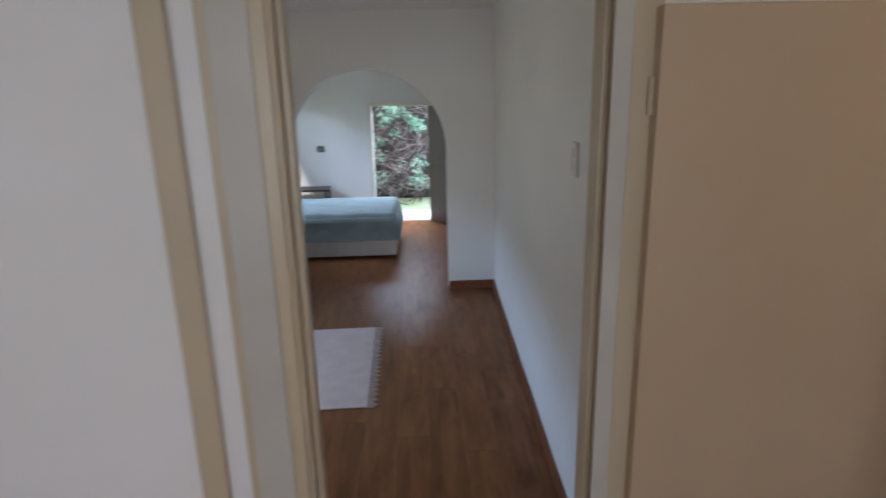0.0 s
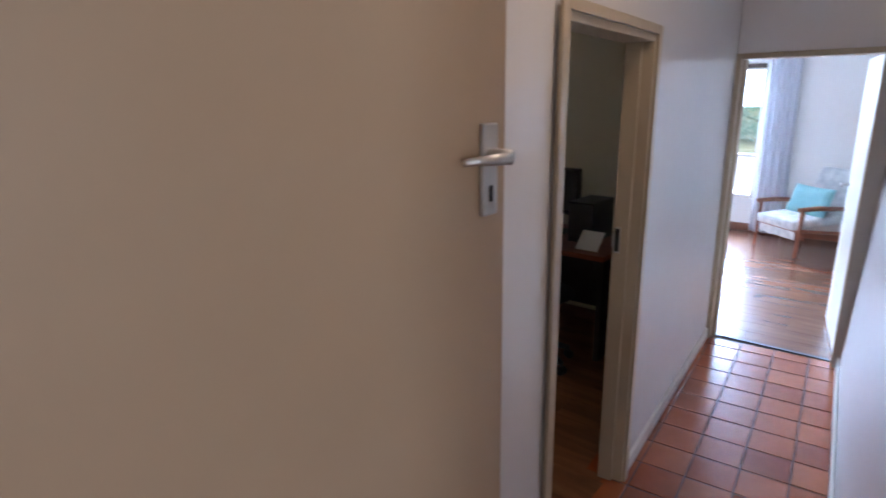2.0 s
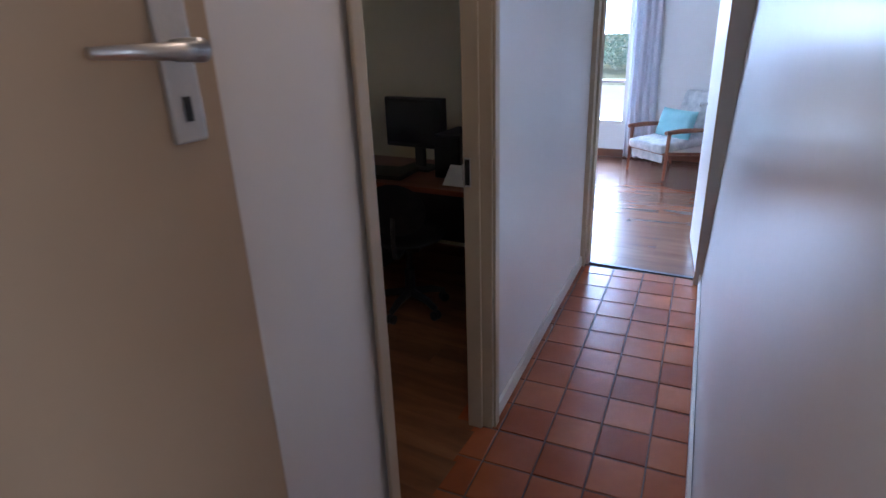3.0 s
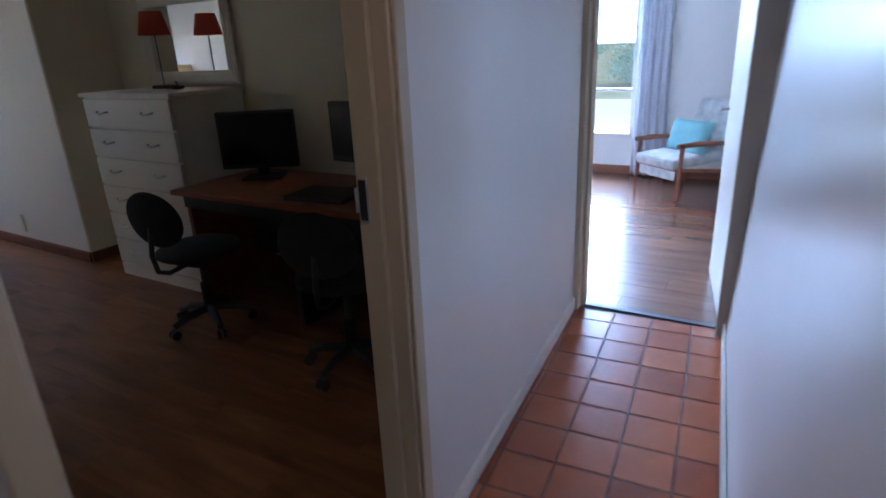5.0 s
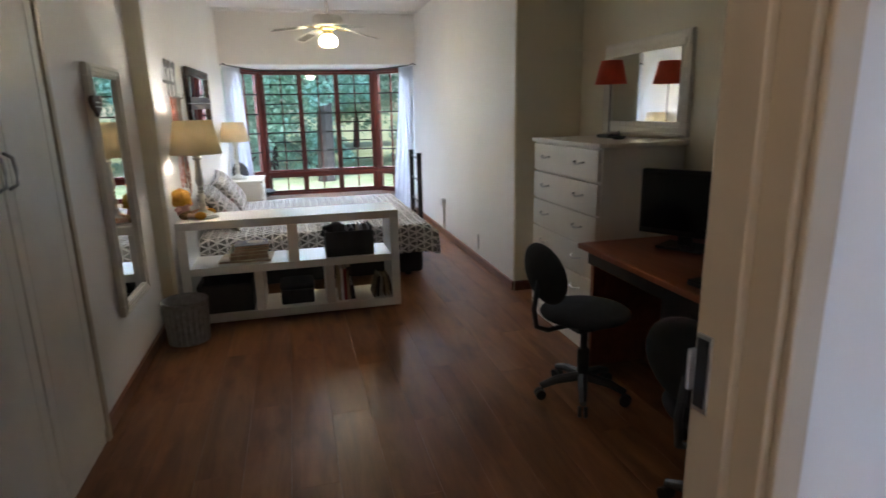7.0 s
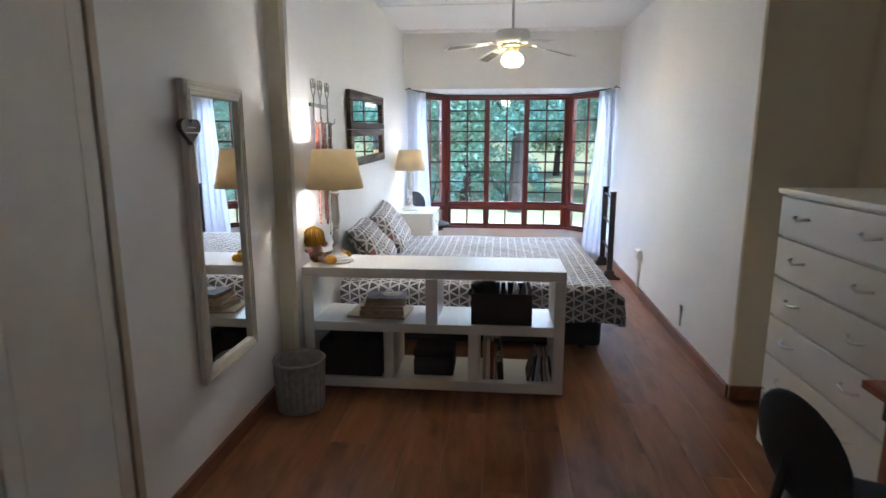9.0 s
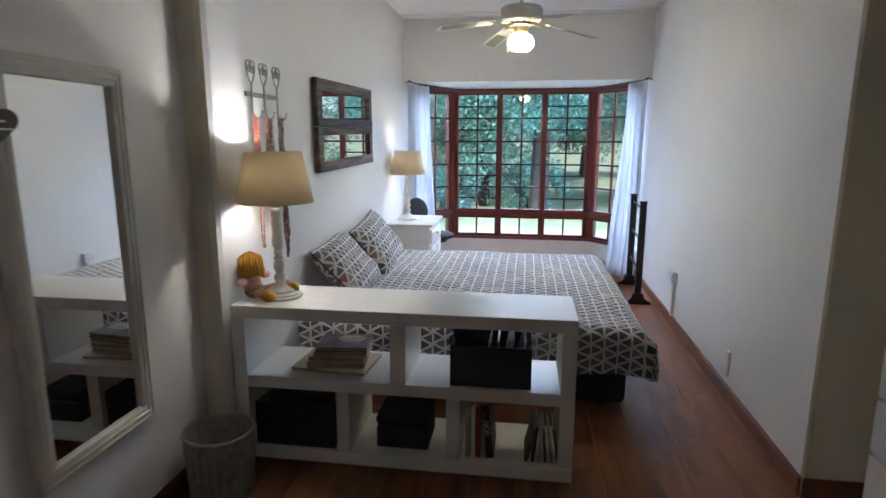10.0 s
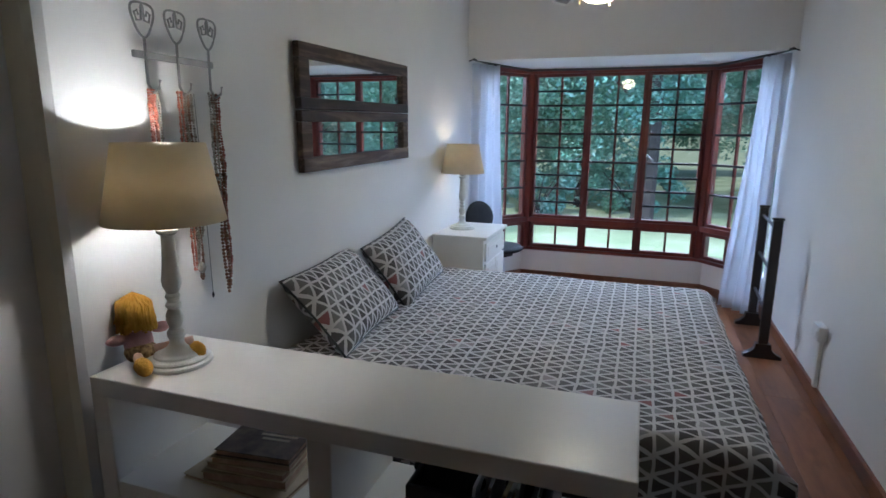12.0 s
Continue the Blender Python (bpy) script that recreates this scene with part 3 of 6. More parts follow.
# ---- door frames and doors ----
def door_frame(name, a, b, top, d0, d1, m, label, w=0.034, w2=None):
    """Pressed frame: jambs with a rebate, set in the doorway between a and b along the wall."""
    ob = new(name)
    ob.empty_display_size = 0.1
    ob.matrix_basis = m
    tagged(ob, label, "door frame", kind="structure")
    w2 = w if w2 is None else w2
    for nm, s in (("jamb", (a, a + w)), ("jamb", (b - w2, b))):
        bm = one_box(s[0], s[1], d0 - 0.012, d1 + 0.012, 0.0, top, 0.004)
        inner = s[1] if s[0] == a else s[0]
        sgn = 1 if s[0] == a else -1
        if w > 0.1 or sgn < 0:
            box(bm, min(inner, inner + sgn * 0.016), max(inner, inner + sgn * 0.016), d0 + 0.03, d1 - 0.04 if d1 > 0.1 else d1 + 0.006, 0.0, top - w, 0.003)
        part(nm, bm, M_cream, ob)
        bm = one_box(s[0] - 0.022 if sgn > 0 else s[0] + 0.01, s[1] - 0.01 if sgn > 0 else s[1] + 0.022, d0 - 0.024, d0 - 0.0125, 0.0, top + 0.022, 0.004)
        part("architrave", bm, M_cream, ob)
    part("head", one_box(a + w, b - w2, d0 - 0.012, d1 + 0.012, top - w, top, 0.004), M_cream, ob)
    part("architrave", one_box(a + 0.025, b - 0.025, d0 - 0.0235, d0 - 0.0125, top - 0.01, top + 0.022, 0.003), M_cream, ob)
    return ob


fa = door_frame("door_frame_1", along(A0), along(A1), TOPA, 0, 0.085, hm, "cream painted door frame of the passage", 0.12, 0.07)
part("architrave", one_box(along(-0.185), along(-0.125), -0.02, -0.001, 0.0, TOPA + 0.1, 0.005), M_cream, fa)
# reveals stand in shadow: their shade is put into the greyer tone
part("reveal", one_box(along(A0) - 0.002, along(A0) + 0.078, -0.030, -0.0245, 0.0, TOPA, 0.002), M_grey_frame, fa, "greyish painted outer face")
part("reveal", one_box(along(A1) - 0.0885, along(A1) - 0.046, -0.0300, -0.0245, 0.0, TOPA, 0.002), M_grey_frame, fa, "greyish painted inner face")
fb = door_frame("door_frame_2", along(B0), along(B1), TOP, 0, 0.085, hm, "cream painted pressed-steel door frame with a steel strike plate")
sx = along(B1) - 0.034 - 0.016
part("strike_plate", one_box(sx - 0.004, sx - 0.0005, 0.060, 0.0850, 1.055, 1.162, 0.001), M_steel, fb, "steel strike plate")
part("strike_lip", one_box(sx - 0.012, sx + 0.002, 0.0855, 0.0910, 1.080, 1.138, 0.002), M_steel, fb, "bent steel lip")
part("latch_hole", one_box(sx - 0.006, sx - 0.0042, 0.0635, 0.0815, 1.062, 1.156), M_black, fb, "dark latch opening")
fc = door_frame("door_frame_3", 0.325, 1.105, 1.90, 0, 0.14, Matrix.Translation((4.865, 0.78, 0)) @ Matrix.Rotation(radians(90), 4, "Z") @ Matrix.Translation((0, -0.14, 0)), "cream painted door frame of the far room")

bm = bmesh.new()
wv = [bm.verts.new((x, y, z)) for x in (4.851, 4.8635) for y, z in ((1.128, 0.0), (1.128, 1.92), (hall_r(4.865) - LEAN * 1.92, 1.92), (hall_r(4.865), 0.0))]
for ids in ((0, 1, 2, 3), (7, 6, 5, 4), (0, 4, 5, 1), (1, 5, 6, 2), (2, 6, 7, 3), (3, 7, 4, 0)):
    bm.faces.new([wv[n] for n in ids])
bmesh.ops.recalc_face_normals(bm, faces=bm.faces[:])
tagged(finish("trim_far_doorway", bm, M_grey_frame), "cream cover strip between door frame and leaning wall", "trim", kind="structure")


def lever_handle(parent, x, y, z, s):
    """Long plate with a lever, on the face that looks towards -y of the leaf."""
    part("plate", one_box(x - 0.022, x + 0.022, y - 0.009, y, z - 0.102, z + 0.055, 0.003), M_steel, parent, "brushed steel back plate")
    bm = lathe([(0.013, 0), (0.013, 0.045), (0.0001, 0.047)], 12, None, Matrix.Translation((x, y - 0.005, z)) @ Matrix.Rotation(radians(90), 4, "X"))
    tube([(x, y - 0.045, z), (x + s * 0.03, y - 0.05, z), (x + s * 0.12, y - 0.045, z + 0.002)], [0.011, 0.010, 0.006], 10, bm)
    part("lever", bm, M_steel, parent, "steel lever", True)
    part("keyhole", one_box(x - 0.005, x + 0.005, y - 0.0105, y - 0.0092, z - 0.078, z - 0.05), M_black, parent)


# passage door, folded right back along the hall wall
d1 = thing("door_1", (0.85, 1.49, 0.012), "plain beige flush door standing open against the hall wall", "door", 0.2)
part("leaf", one_box(0.0, 0.832, 0, 0.04, 0, 2.07, 0.004), M_leafdoor, d1)
lever_handle(d1, 0.774, 0, 1.566, -1)
for z in (0.3, 1.85):
    part("hinge", lathe([(0.006, 0), (0.006, 0.08)], 10, None, Matrix.Translation((-0.004, 0.03, z))), M_cream, d1)
# far room's door, open into the room
d2 = thing("door_2", (5.02, 1.15, 0.012), "white flush door standing open into the far room", "door", 9)
part("leaf", one_box(0.0, 0.74, -0.04, 0, 0, 1.86, 0.004), M_white, d2)
bm = tube([(0.68, 0, 1.02), (0.68, 0.05, 1.02), (0.58, 0.05, 1.02)], 0.009, 8)
part("lever", bm, M_steel, d2, "steel lever", True)

# ---- bay window ----
def sash(parent, a, b, z0, z1, cols, rows, bars, m, fw=0.028):
    """One glazed light in the plane x-z of m, with glazing bars and, where fitted, black safety bars."""
    w = one_box(a, a + fw, -0.03, 0.03, z0, z1, 0.004, m)
    box(w, b - fw, b, -0.03, 0.03, z0, z1, 0.004, m)
    box(w, a + fw, b - fw, -0.028, 0.028, z0, z0 + fw, 0.003, m)
    box(w, a + fw, b - fw, -0.028, 0.028, z1 - fw, z1, 0.003, m)
    s = part("window_frame", w, M_redwood, parent, "red-stained wooden sash")
    ia, ib, iz0, iz1 = a + fw, b - fw, z0 + fw, z1 - fw
    for i in range(1, cols):
        x = ia + (ib - ia) * i / cols
        part("glazing_bar", one_box(x - 0.010, x + 0.010, -0.014, 0.012, iz0, iz1, 0.0, m), M_redwood, s)
    for j in range(1, rows):
        z = iz0 + (iz1 - iz0) * j / rows
        part("glazing_bar", one_box(ia, ib, -0.012, 0.010, z - 0.010, z + 0.010, 0.0, m), M_redwood, s)
    for j in range(bars):
        z = iz0 + (iz1 - iz0) * (j + 0.5) / bars
        part("safety_bar", one_box(ia - 0.01, ib + 0.01, -0.034, -0.022, z - 0.009, z + 0.009, 0.0, m), M_iron, s, "black iron safety bar")
    for j in range(rows):
        z = iz0 + (iz1 - iz0) * (j + 0.5) / rows
        part("safety_bar", one_box(ia - 0.01, ib + 0.01, -0.030, -0.0145, z + (iz1 - iz0) / rows / 2 - 0.008, z + (iz1 - iz0) / rows / 2 + 0.008, 0.0, m), M_iron, s) if j < rows - 1 else None
    for i in range(cols):
        x0, x1 = ia + (ib - ia) * i / cols, ia + (ib - ia) * (i + 1) / cols
        for j in range(rows):
            y0, y1 = iz0 + (iz1 - iz0) * j / rows, iz0 + (iz1 - iz0) * (j + 1) / rows
            g = part("pane", one_box(x0 + 0.002, x1 - 0.002, -0.002, 0.002, y0 + 0.002, y1 - 0.002, 0.0, m), M_glass, s)
            g.visible_shadow = False


ZT, ZM, ZB = 2.035, 0.60, 0.29
win = thing("window_1", (0, 0, 0), "bay window in red-stained wood with small panes and black safety bars", "window", kind="structure")
MID = [(1.70, 9.48), (2.055, 9.925), (3.705, 9.925), (4.10, 9.48)]
for i, n in enumerate((1, 3, 1)):
    m, length = run_matrix(MID[i], MID[i + 1])
    e = 0.046
    w = (length - 2 * e) / n
    part("window_sill", one_box(0.0, length, -0.05, 0.05, ZB, ZB + 0.03, 0.004, m), M_redwood, win)
    part("transom", one_box(e * 0.6, length - e * 0.6, -0.045, 0.045, ZM - 0.024, ZM + 0.024, 0.005, m), M_redwood, win)
    part("window_head", one_box(0.0, length, -0.045, 0.045, ZT - 0.02, ZT + 0.03, 0.004, m), M_redwood, win)
    for k in range(n):
        a, b = e + w * k, e + w * (k + 1)
        sash(win, a + 0.006, b - 0.006, ZM + 0.025, ZT - 0.021, 2, 5, 5 if n == 3 and k != 1 else 0, m)
        sash(win, a + 0.006, b - 0.006, ZB + 0.031, ZM - 0.025, 2, 1, 0, m, 0.032)
        if k:
            part("mullion", one_box(a - 0.014, a + 0.014, -0.04, 0.042, ZB + 0.03, ZT - 0.02, 0.004, m), M_redwood, win)
    if n == 3:
        for k in (1, 2):
            x = e + w * k + (-0.035 if k == 1 else 0.035)
            part("stay_handle", tube([m @ Vector((x, -0.035, 1.25)), m @ Vector((x, -0.06, 1.27)), m @ Vector((x - 0.06 * (1 if k == 1 else -1), -0.07, 1.21))], 0.006, 6), M_steel, win, "steel casement catch")
for x, y in MID[1:3]:
    bm = lathe([(0.05, ZB + 0.03), (0.05, ZT)], 8, None, Matrix.Translation((x, y, 0)))
    part("corner_post", bm, M_redwood, win)

# far window
win2 = thing("window_2", (0, 0, 0), "tall white-framed window in the far room", "window", kind="structure")
for nm, c in (("window_frame", (8.53, 8.60, 2.38, 2.43, 0.40, 1.96)), ("window_frame", (8.53, 8.60, 3.95, 4.0, 0.40, 1.96)), ("window_frame", (8.53, 8.60, 3.16, 3.22, 0.45, 1.91)),
              ("window_frame", (8.53, 8.60, 2.43, 3.95, 1.91, 1.96)), ("window_sill", (8.50, 8.60, 2.43, 3.95, 0.40, 0.45)), ("window_frame", (8.53, 8.60, 2.43, 3.16, 0.90, 0.935)), ("window_frame", (8.53, 8.60, 3.22, 3.95, 0.90, 0.935))):
    part(nm, one_box(*c, 0.004), M_white, win2)
g = part("pane", one_box(8.562, 8.566, 2.43, 3.95, 0.45, 1.91), M_glass, win2)
g.visible_shadow = False
# garden door opening frame
gf = thing("door_frame_4", (0, 0, 0), "white painted frame of the garden door", "door frame", kind="structure")
for c in ((-0.42, -0.355, 9.29, 9.48, 0, 1.87), (0.535, 0.58, 9.29, 9.48, 0, 1.87), (-0.355, 0.535, 9.29, 9.48, 1.82, 1.87)):
    part("jamb", one_box(*c, 0.004), M_white, gf)
# garden door leaf, swung into the room
gd = thing("door_3", (0.545, 9.285, 0.012), "dark wooden garden door standing open into the room", "door", -58)
part("leaf", one_box(0.0, 0.84, -0.04, 0, 0, 1.80, 0.004), M_dark_wood, gd)
part("rail", one_box(0.08, 0.76, -0.046, -0.0405, 0.85, 0.95, 0.002), M_dark_wood, gd)
part("lever", tube([(0.78, -0.04, 0.98), (0.78, -0.085, 0.98), (0.68, -0.085, 0.98)], 0.009, 8), M_steel, gd, "steel lever", True)
# entry window, added unseen behind the walker to light the hall
we = thing("window_3", (0, 0, 0), "plain white window added out of view in the entry for light", "window", kind="structure")
for c in ((-0.55, 0.95, -2.26, -2.2, 1.0, 1.05), (-0.55, 0.95, -2.26, -2.2, 2.15, 2.2), (-0.55, -0.50, -2.26, -2.2, 1.05, 2.15), (0.90, 0.95, -2.26, -2.2, 1.05, 2.15)):
    part("window_frame", one_box(*c, 0.003), M_white, we)

# ---- bedroom things ----
def shelf_unit():
    W, D, T = 1.525, 0.385, 0.746
    s = thing("low_bookcase", (1.655, 5.322, 0.0), "white painted open low bookcase with five compartments", "bookcase")
    part("top", one_box(0, W, 0, D, T - 0.058, T, 0.004), M_white, s)
    part("base", one_box(0, W, 0, D, 0.012, 0.075, 0.004), M_white, s)
    part("shelf", one_box(0.062, W - 0.062, 0.003, D - 0.003, 0.362, 0.418, 0.003), M_white, s)
    for x in (0.0, W - 0.062):
        part("side", one_box(x, x + 0.062, 0.001, D - 0.001, 0.0755, T - 0.0585, 0.003), M_white, s)
    part("divider", one_box(0.727, 0.797, 0.004, D - 0.004, 0.4185, T - 0.0585, 0.003), M_white, s)
    for x in (0.475, 0.975):
        part("divider", one_box(x, x + 0.062, 0.004, D - 0.004, 0.0755, 0.3615, 0.003), M_white, s)
    for x in (0.05, W - 0.05):
        for y in (0.05, D - 0.05):
            part("foot", lathe([(0.02, 0), (0.02, 0.0115)], 10, None, Matrix.Translation((x, y, 0))), M_black, s)


shelf_unit()


def table_lamp(x, y, z, label, k=1.0):
    o = thing("table_lamp", (x, y, z), label, "table lamp", group="turned lamps")
    part("base", lathe([(0.097, 0), (0.101, 0.003), (0.101, 0.012), (0.096, 0.015), (0.091, 0.016), (0.091, 0.022), (0.086, 0.026), (0.070, 0.028), (0.067, 0.034), (0.058, 0.040), (0.045, 0.044), (0.034, 0.050), (0.028, 0.056)], 48), M_lamp_white, o)
    col = [(0.028, 0.056), (0.0215, 0.066), (0.0215, 0.078), (0.026, 0.090), (0.026, 0.102), (0.019, 0.110), (0.018, 0.118), (0.025, 0.138), (0.025, 0.156), (0.0165, 0.176),
           (0.023, 0.182), (0.023, 0.190), (0.0165, 0.196), (0.0165, 0.204), (0.022, 0.210), (0.022, 0.217), (0.0165, 0.224), (0.027, 0.248), (0.0285, 0.265), (0.024, 0.30),
           (0.0195, 0.36), (0.0185, 0.402), (0.030, 0.410), (0.031, 0.418), (0.022, 0.424), (0.025, 0.445), (0.020, 0.47), (0.014, 0.485), (0.014, 0.52)]
    part("column", lathe([(r, h) for r, h in col], 36), M_lamp_white, o, "distressed white turned wooden column", False)
    # shade: thin double cone, open above and below
    bm = bmesh.new()
    prof = [(0.171, 0.445), (0.125, 0.672), (0.122, 0.672), (0.168, 0.445)]
    seg = 40
    rings = [[bm.verts.new((r * math.cos(2 * math.pi * i / seg), r * math.sin(2 * math.pi * i / seg), h)) for i in range(seg)] for r, h in prof]
    for a, b in zip(rings, rings[1:] + rings[:1]):
        for i in range(seg):
            bm.faces.new((a[i], a[(i + 1) % seg], b[(i + 1) % seg], b[i]))
    part("shade", bm, M_shade, o, "cream linen tapered shade, lit from inside", True)
    part("bulb", lathe([(0.012, 0.515), (0.022, 0.54), (0.026, 0.56), (0.02, 0.585), (0.001, 0.595)], 14), M_bulb, o, "lit bulb", True)
    return o


table_lamp(1.82, 5.495, 0.746, "distressed white turned lamp with cream shade, lit, on the bookcase")
table_lamp(1.80, 8.53, 0.695, "distressed white turned lamp with cream shade, lit, on the nightstand")


def ball(bm, c, r, sx=1, sy=1, sz=1, mi=0, seg=12):
    out = bmesh.ops.create_uvsphere(bm, u_segments=seg, v_segments=max(6, seg // 2 + 2), radius=r, matrix=Matrix.Translation(c) @ Matrix.Diagonal((sx, sy, sz, 1)))
    for f in {f for v in out["verts"] for f in v.link_faces}:
        f.material_index = mi


def doll():
    bm = bmesh.new()
    ball(bm, (0, 0, 0.055), 0.05, 0.8, 0.9, 1.2, 0)              # body
    ball(bm, (0.012, 0, 0.030), 0.048, 0.95, 1.05, 0.62, 3)      # skirt
    ball(bm, (0.005, -0.005, 0.135), 0.036, 1, 1, 1.05, 1)       # head
    rnd = random.Random(4)
    for i in range(230):
        a, t = rnd.uniform(0, 6.28), rnd.uniform(0.0, 1.0)
        rr = 0.046 * math.sin(0.25 + t * 1.35) * rnd.uniform(0.85, 1.2)
        p0 = Vector((0, 0, 0.184))
        p1 = Vector((math.cos(a) * rr, math.sin(a) * rr, 0.180 - 0.028 * t))
        p2 = Vector((math.cos(a) * rnd.uniform(0.046, 0.059), math.sin(a) * rnd.uniform(0.046, 0.059), 0.112 - 0.028 * rnd.random()))
        n0 = len(bm.faces)
        tube([p0, p1, p2], 0.0046, 5, bm)
        for f in list(bm.faces)[n0:]:
            f.material_index = 2
    ball(bm, (0.0, -0.06, 0.07), 0.018, 0.8, 2.0, 0.8, 0, 8)
    ball(bm, (0.02, 0.065, 0.085), 0.016, 0.9, 2.0, 0.9, 0, 8)
    for s, e in (((0.03, -0.02, 0.025), (0.12, -0.05, 0.022)), ((0.03, 0.02, 0.03), (0.10, 0.125, 0.045))):
        n0 = len(bm.faces)
        tube([s, e], 0.015, 8, bm)
        for f in list(bm.faces)[n0:]:
            f.material_index = 1
        ball(bm, (e[0] + 0.015, e[1], 0.024), 0.024, 1.6, 1.0, 0.95, 2, 12)
    ob = finish("rag_doll", bm, [M_pink, M_skin, M_yarn, M_skirt], True)
    ob.matrix_basis = Matrix.Translation((1.70, 5.465, 0.743)) @ Matrix.Rotation(radians(-22), 4, "Z") @ Matrix.Rotation(radians(-4), 4, "Y") @ Matrix.Scale(1.12, 4) @ Matrix.Diagonal((1, 0.86, 1.06, 1))
    tagged(ob, "rag doll with mustard yarn hair and pink dress on the bookcase", "doll")


doll()


def cloth_grid(nu, nv, fn, uvfn):
    bm = bmesh.new()
    lay = bm.loops.layers.uv.new("UVMap")
    vs = [[bm.verts.new(fn(i / nu, j / nv)) for j in range(nv + 1)] for i in range(nu + 1)]
    for i in range(nu):
        for j in range(nv):
            f = bm.faces.new((vs[i][j], vs[i + 1][j], vs[i + 1][j + 1], vs[i][j + 1]))
            for lp, (a, b) in zip(f.loops, ((i, j), (i + 1, j), (i + 1, j + 1), (i, j + 1))):
                lp[lay].uv = uvfn(a / nu, b / nv)
    return bm


BX0, BX1, BY0, BY1, BZ = 1.68, 3.585, 6.03, 8.08, 0.475
bed = thing("bed", ((BX0 + BX1) / 2, (BY0 + BY1) / 2, 0.0), "low double bed on a dark fabric base", "bed")
hx, hy = (BX1 - BX0) / 2, (BY1 - BY0) / 2
part("base", one_box(-hx + 0.02, hx - 0.06, -hy + 0.04, hy - 0.04, 0.04, 0.26, 0.03), M_basebed, bed, "dark grey fabric bed base")
part("mattress", one_box(-hx, hx - 0.03, -hy + 0.01, hy - 0.01, 0.261, BZ - 0.012, 0.04), M_valance, bed, "white mattress")
for x in (-hx + 0.12, hx - 0.18):
    for y in (-hy + 0.15, hy - 0.15):
        part("leg", lathe([(0.03, 0), (0.035, 0.041)], 10, None, Matrix.Translation((x, y, 0))), M_black, bed)


def spread(u, v):
    """Bedspread: flat on top, bending down over the foot and both sides."""
    dx, dy, drop = BX1 - BX0, BY1 - BY0, 0.235
    s = u * (dx + drop) + BX0 + 0.0
    t = v * (dy + 2 * drop) + BY0 - drop
    x, y, z = s, t, BZ
    r = 0.045

    def fold(over):
        if over <= 0:
            return 0.0, 0.0
        a = min(over / r, math.pi / 2)
        return r * math.sin(a) - over, -(r * (1 - math.cos(a))) - max(0, over - r * math.pi / 2)
    ox, zx = fold(s - (BX1 - 0.03))
    o1, z1 = fold(t - (BY1 - 0.03))
    o2, z2 = fold((BY0 + 0.03) - t)
    x += ox
    y += o1 - o2
    z += min(zx, z1, z2) if min(zx, z1, z2) < 0 else 0
    both = zx < -0.02 and min(z1, z2) < -0.02
    n = noise.noise(Vector((s * 2.3, t * 2.3, 0.0))) * 0.012 + noise.noise(Vector((s * 7, t * 5, 3.0))) * 0.004
    if zx < -0.03:
        x += 0.02 * math.sin(t * 17) * min(1, -zx / 0.2) + 0.015
    if min(z1, z2) < -0.03:
        y += (0.018 * math.sin(s * 15) * min(1, -min(z1, z2) / 0.2)) + (0.01 if z1 < z2 else -0.01)
    if both:
        x += 0.03
        z -= 0.02
    return Vector((x, y, z + n * (1 if zx == 0 else 0.3)))


bm = cloth_grid(96, 110, spread, lambda u, v: ((v * (BY1 - BY0 + 0.47)), u * (BX1 - BX0 + 0.235)))
sp = finish("bedspread", bm, M_print, True)
md = sp.modifiers.new("thick", "SOLIDIFY")
md.thickness, md.offset = 0.008, 1.0
tagged(sp, "off-white bedspread with rows of grey triangles, spread over the bed", "bedspread")
part("hem", tube([spread(0.999, 0.04 + 0.92 * i / 60) for i in range(61)], 0.006, 5), M_valance, sp, "stitched hem")


def pillow(loc, rot, w, h, t, label):
    def side(sgn):
        def fn(u, v):
            a, b = 2 * u - 1, 2 * v - 1
            pin = 1 - 0.07 * (1 - abs(a) ** 3) * abs(b) ** 4 - 0.0
            edge = max(0.0, (1 - a ** 4)) ** 0.5 * max(0.0, (1 - b ** 4)) ** 0.5
            z = sgn * (t / 2 * edge * (0.85 + 0.15 * noise.noise(Vector((a * 1.7, b * 1.7, loc[1])))) + 0.002)
            return Vector((a * w / 2 * (1 - 0.05 * (1 - b * b)), b * h / 2 * (1 - 0.06 * (1 - a * a)), z))
        return fn
    o = thing("pillow", loc, label, "pillow", group="printed pillows")
    o.matrix_basis = Matrix.Translation(loc) @ rot
    part("front", cloth_grid(28, 22, side(1), lambda u, v: (u * w, v * h)), M_print, o, smooth=True)
    part("back", cloth_grid(28, 22, side(-1), lambda u, v: (u * w, v * h)), M_print, o, smooth=True)
    pts = []
    for i in range(44):
        q = i / 44 * 4
        k, f = int(q), q - int(q)
        a, b = ((2 * f - 1, -1), (1, 2 * f - 1), (1 - 2 * f, 1), (-1, 1 - 2 * f))[k]
        pts.append((a * w / 2 * (1 - 0.05 * (1 - b * b)), b * h / 2 * (1 - 0.06 * (1 - a * a)), 0))
    part("piping", tube(pts, 0.006, 6, None, True), M_black, o, "dark piped edge")
    return o


def pillow_rot(lean, turn, spin):
    return Matrix.Rotation(radians(turn), 4, "Z") @ Matrix.Rotation(radians(90), 4, "Z") @ Matrix.Rotation(radians(lean), 4, "X") @ Matrix.Rotation(radians(spin), 4, "Z")


pillow((1.80, 6.60, 0.655), pillow_rot(47, 3, 2), 0.70, 0.44, 0.19, "printed pillow leaning on the wall at the bed head")
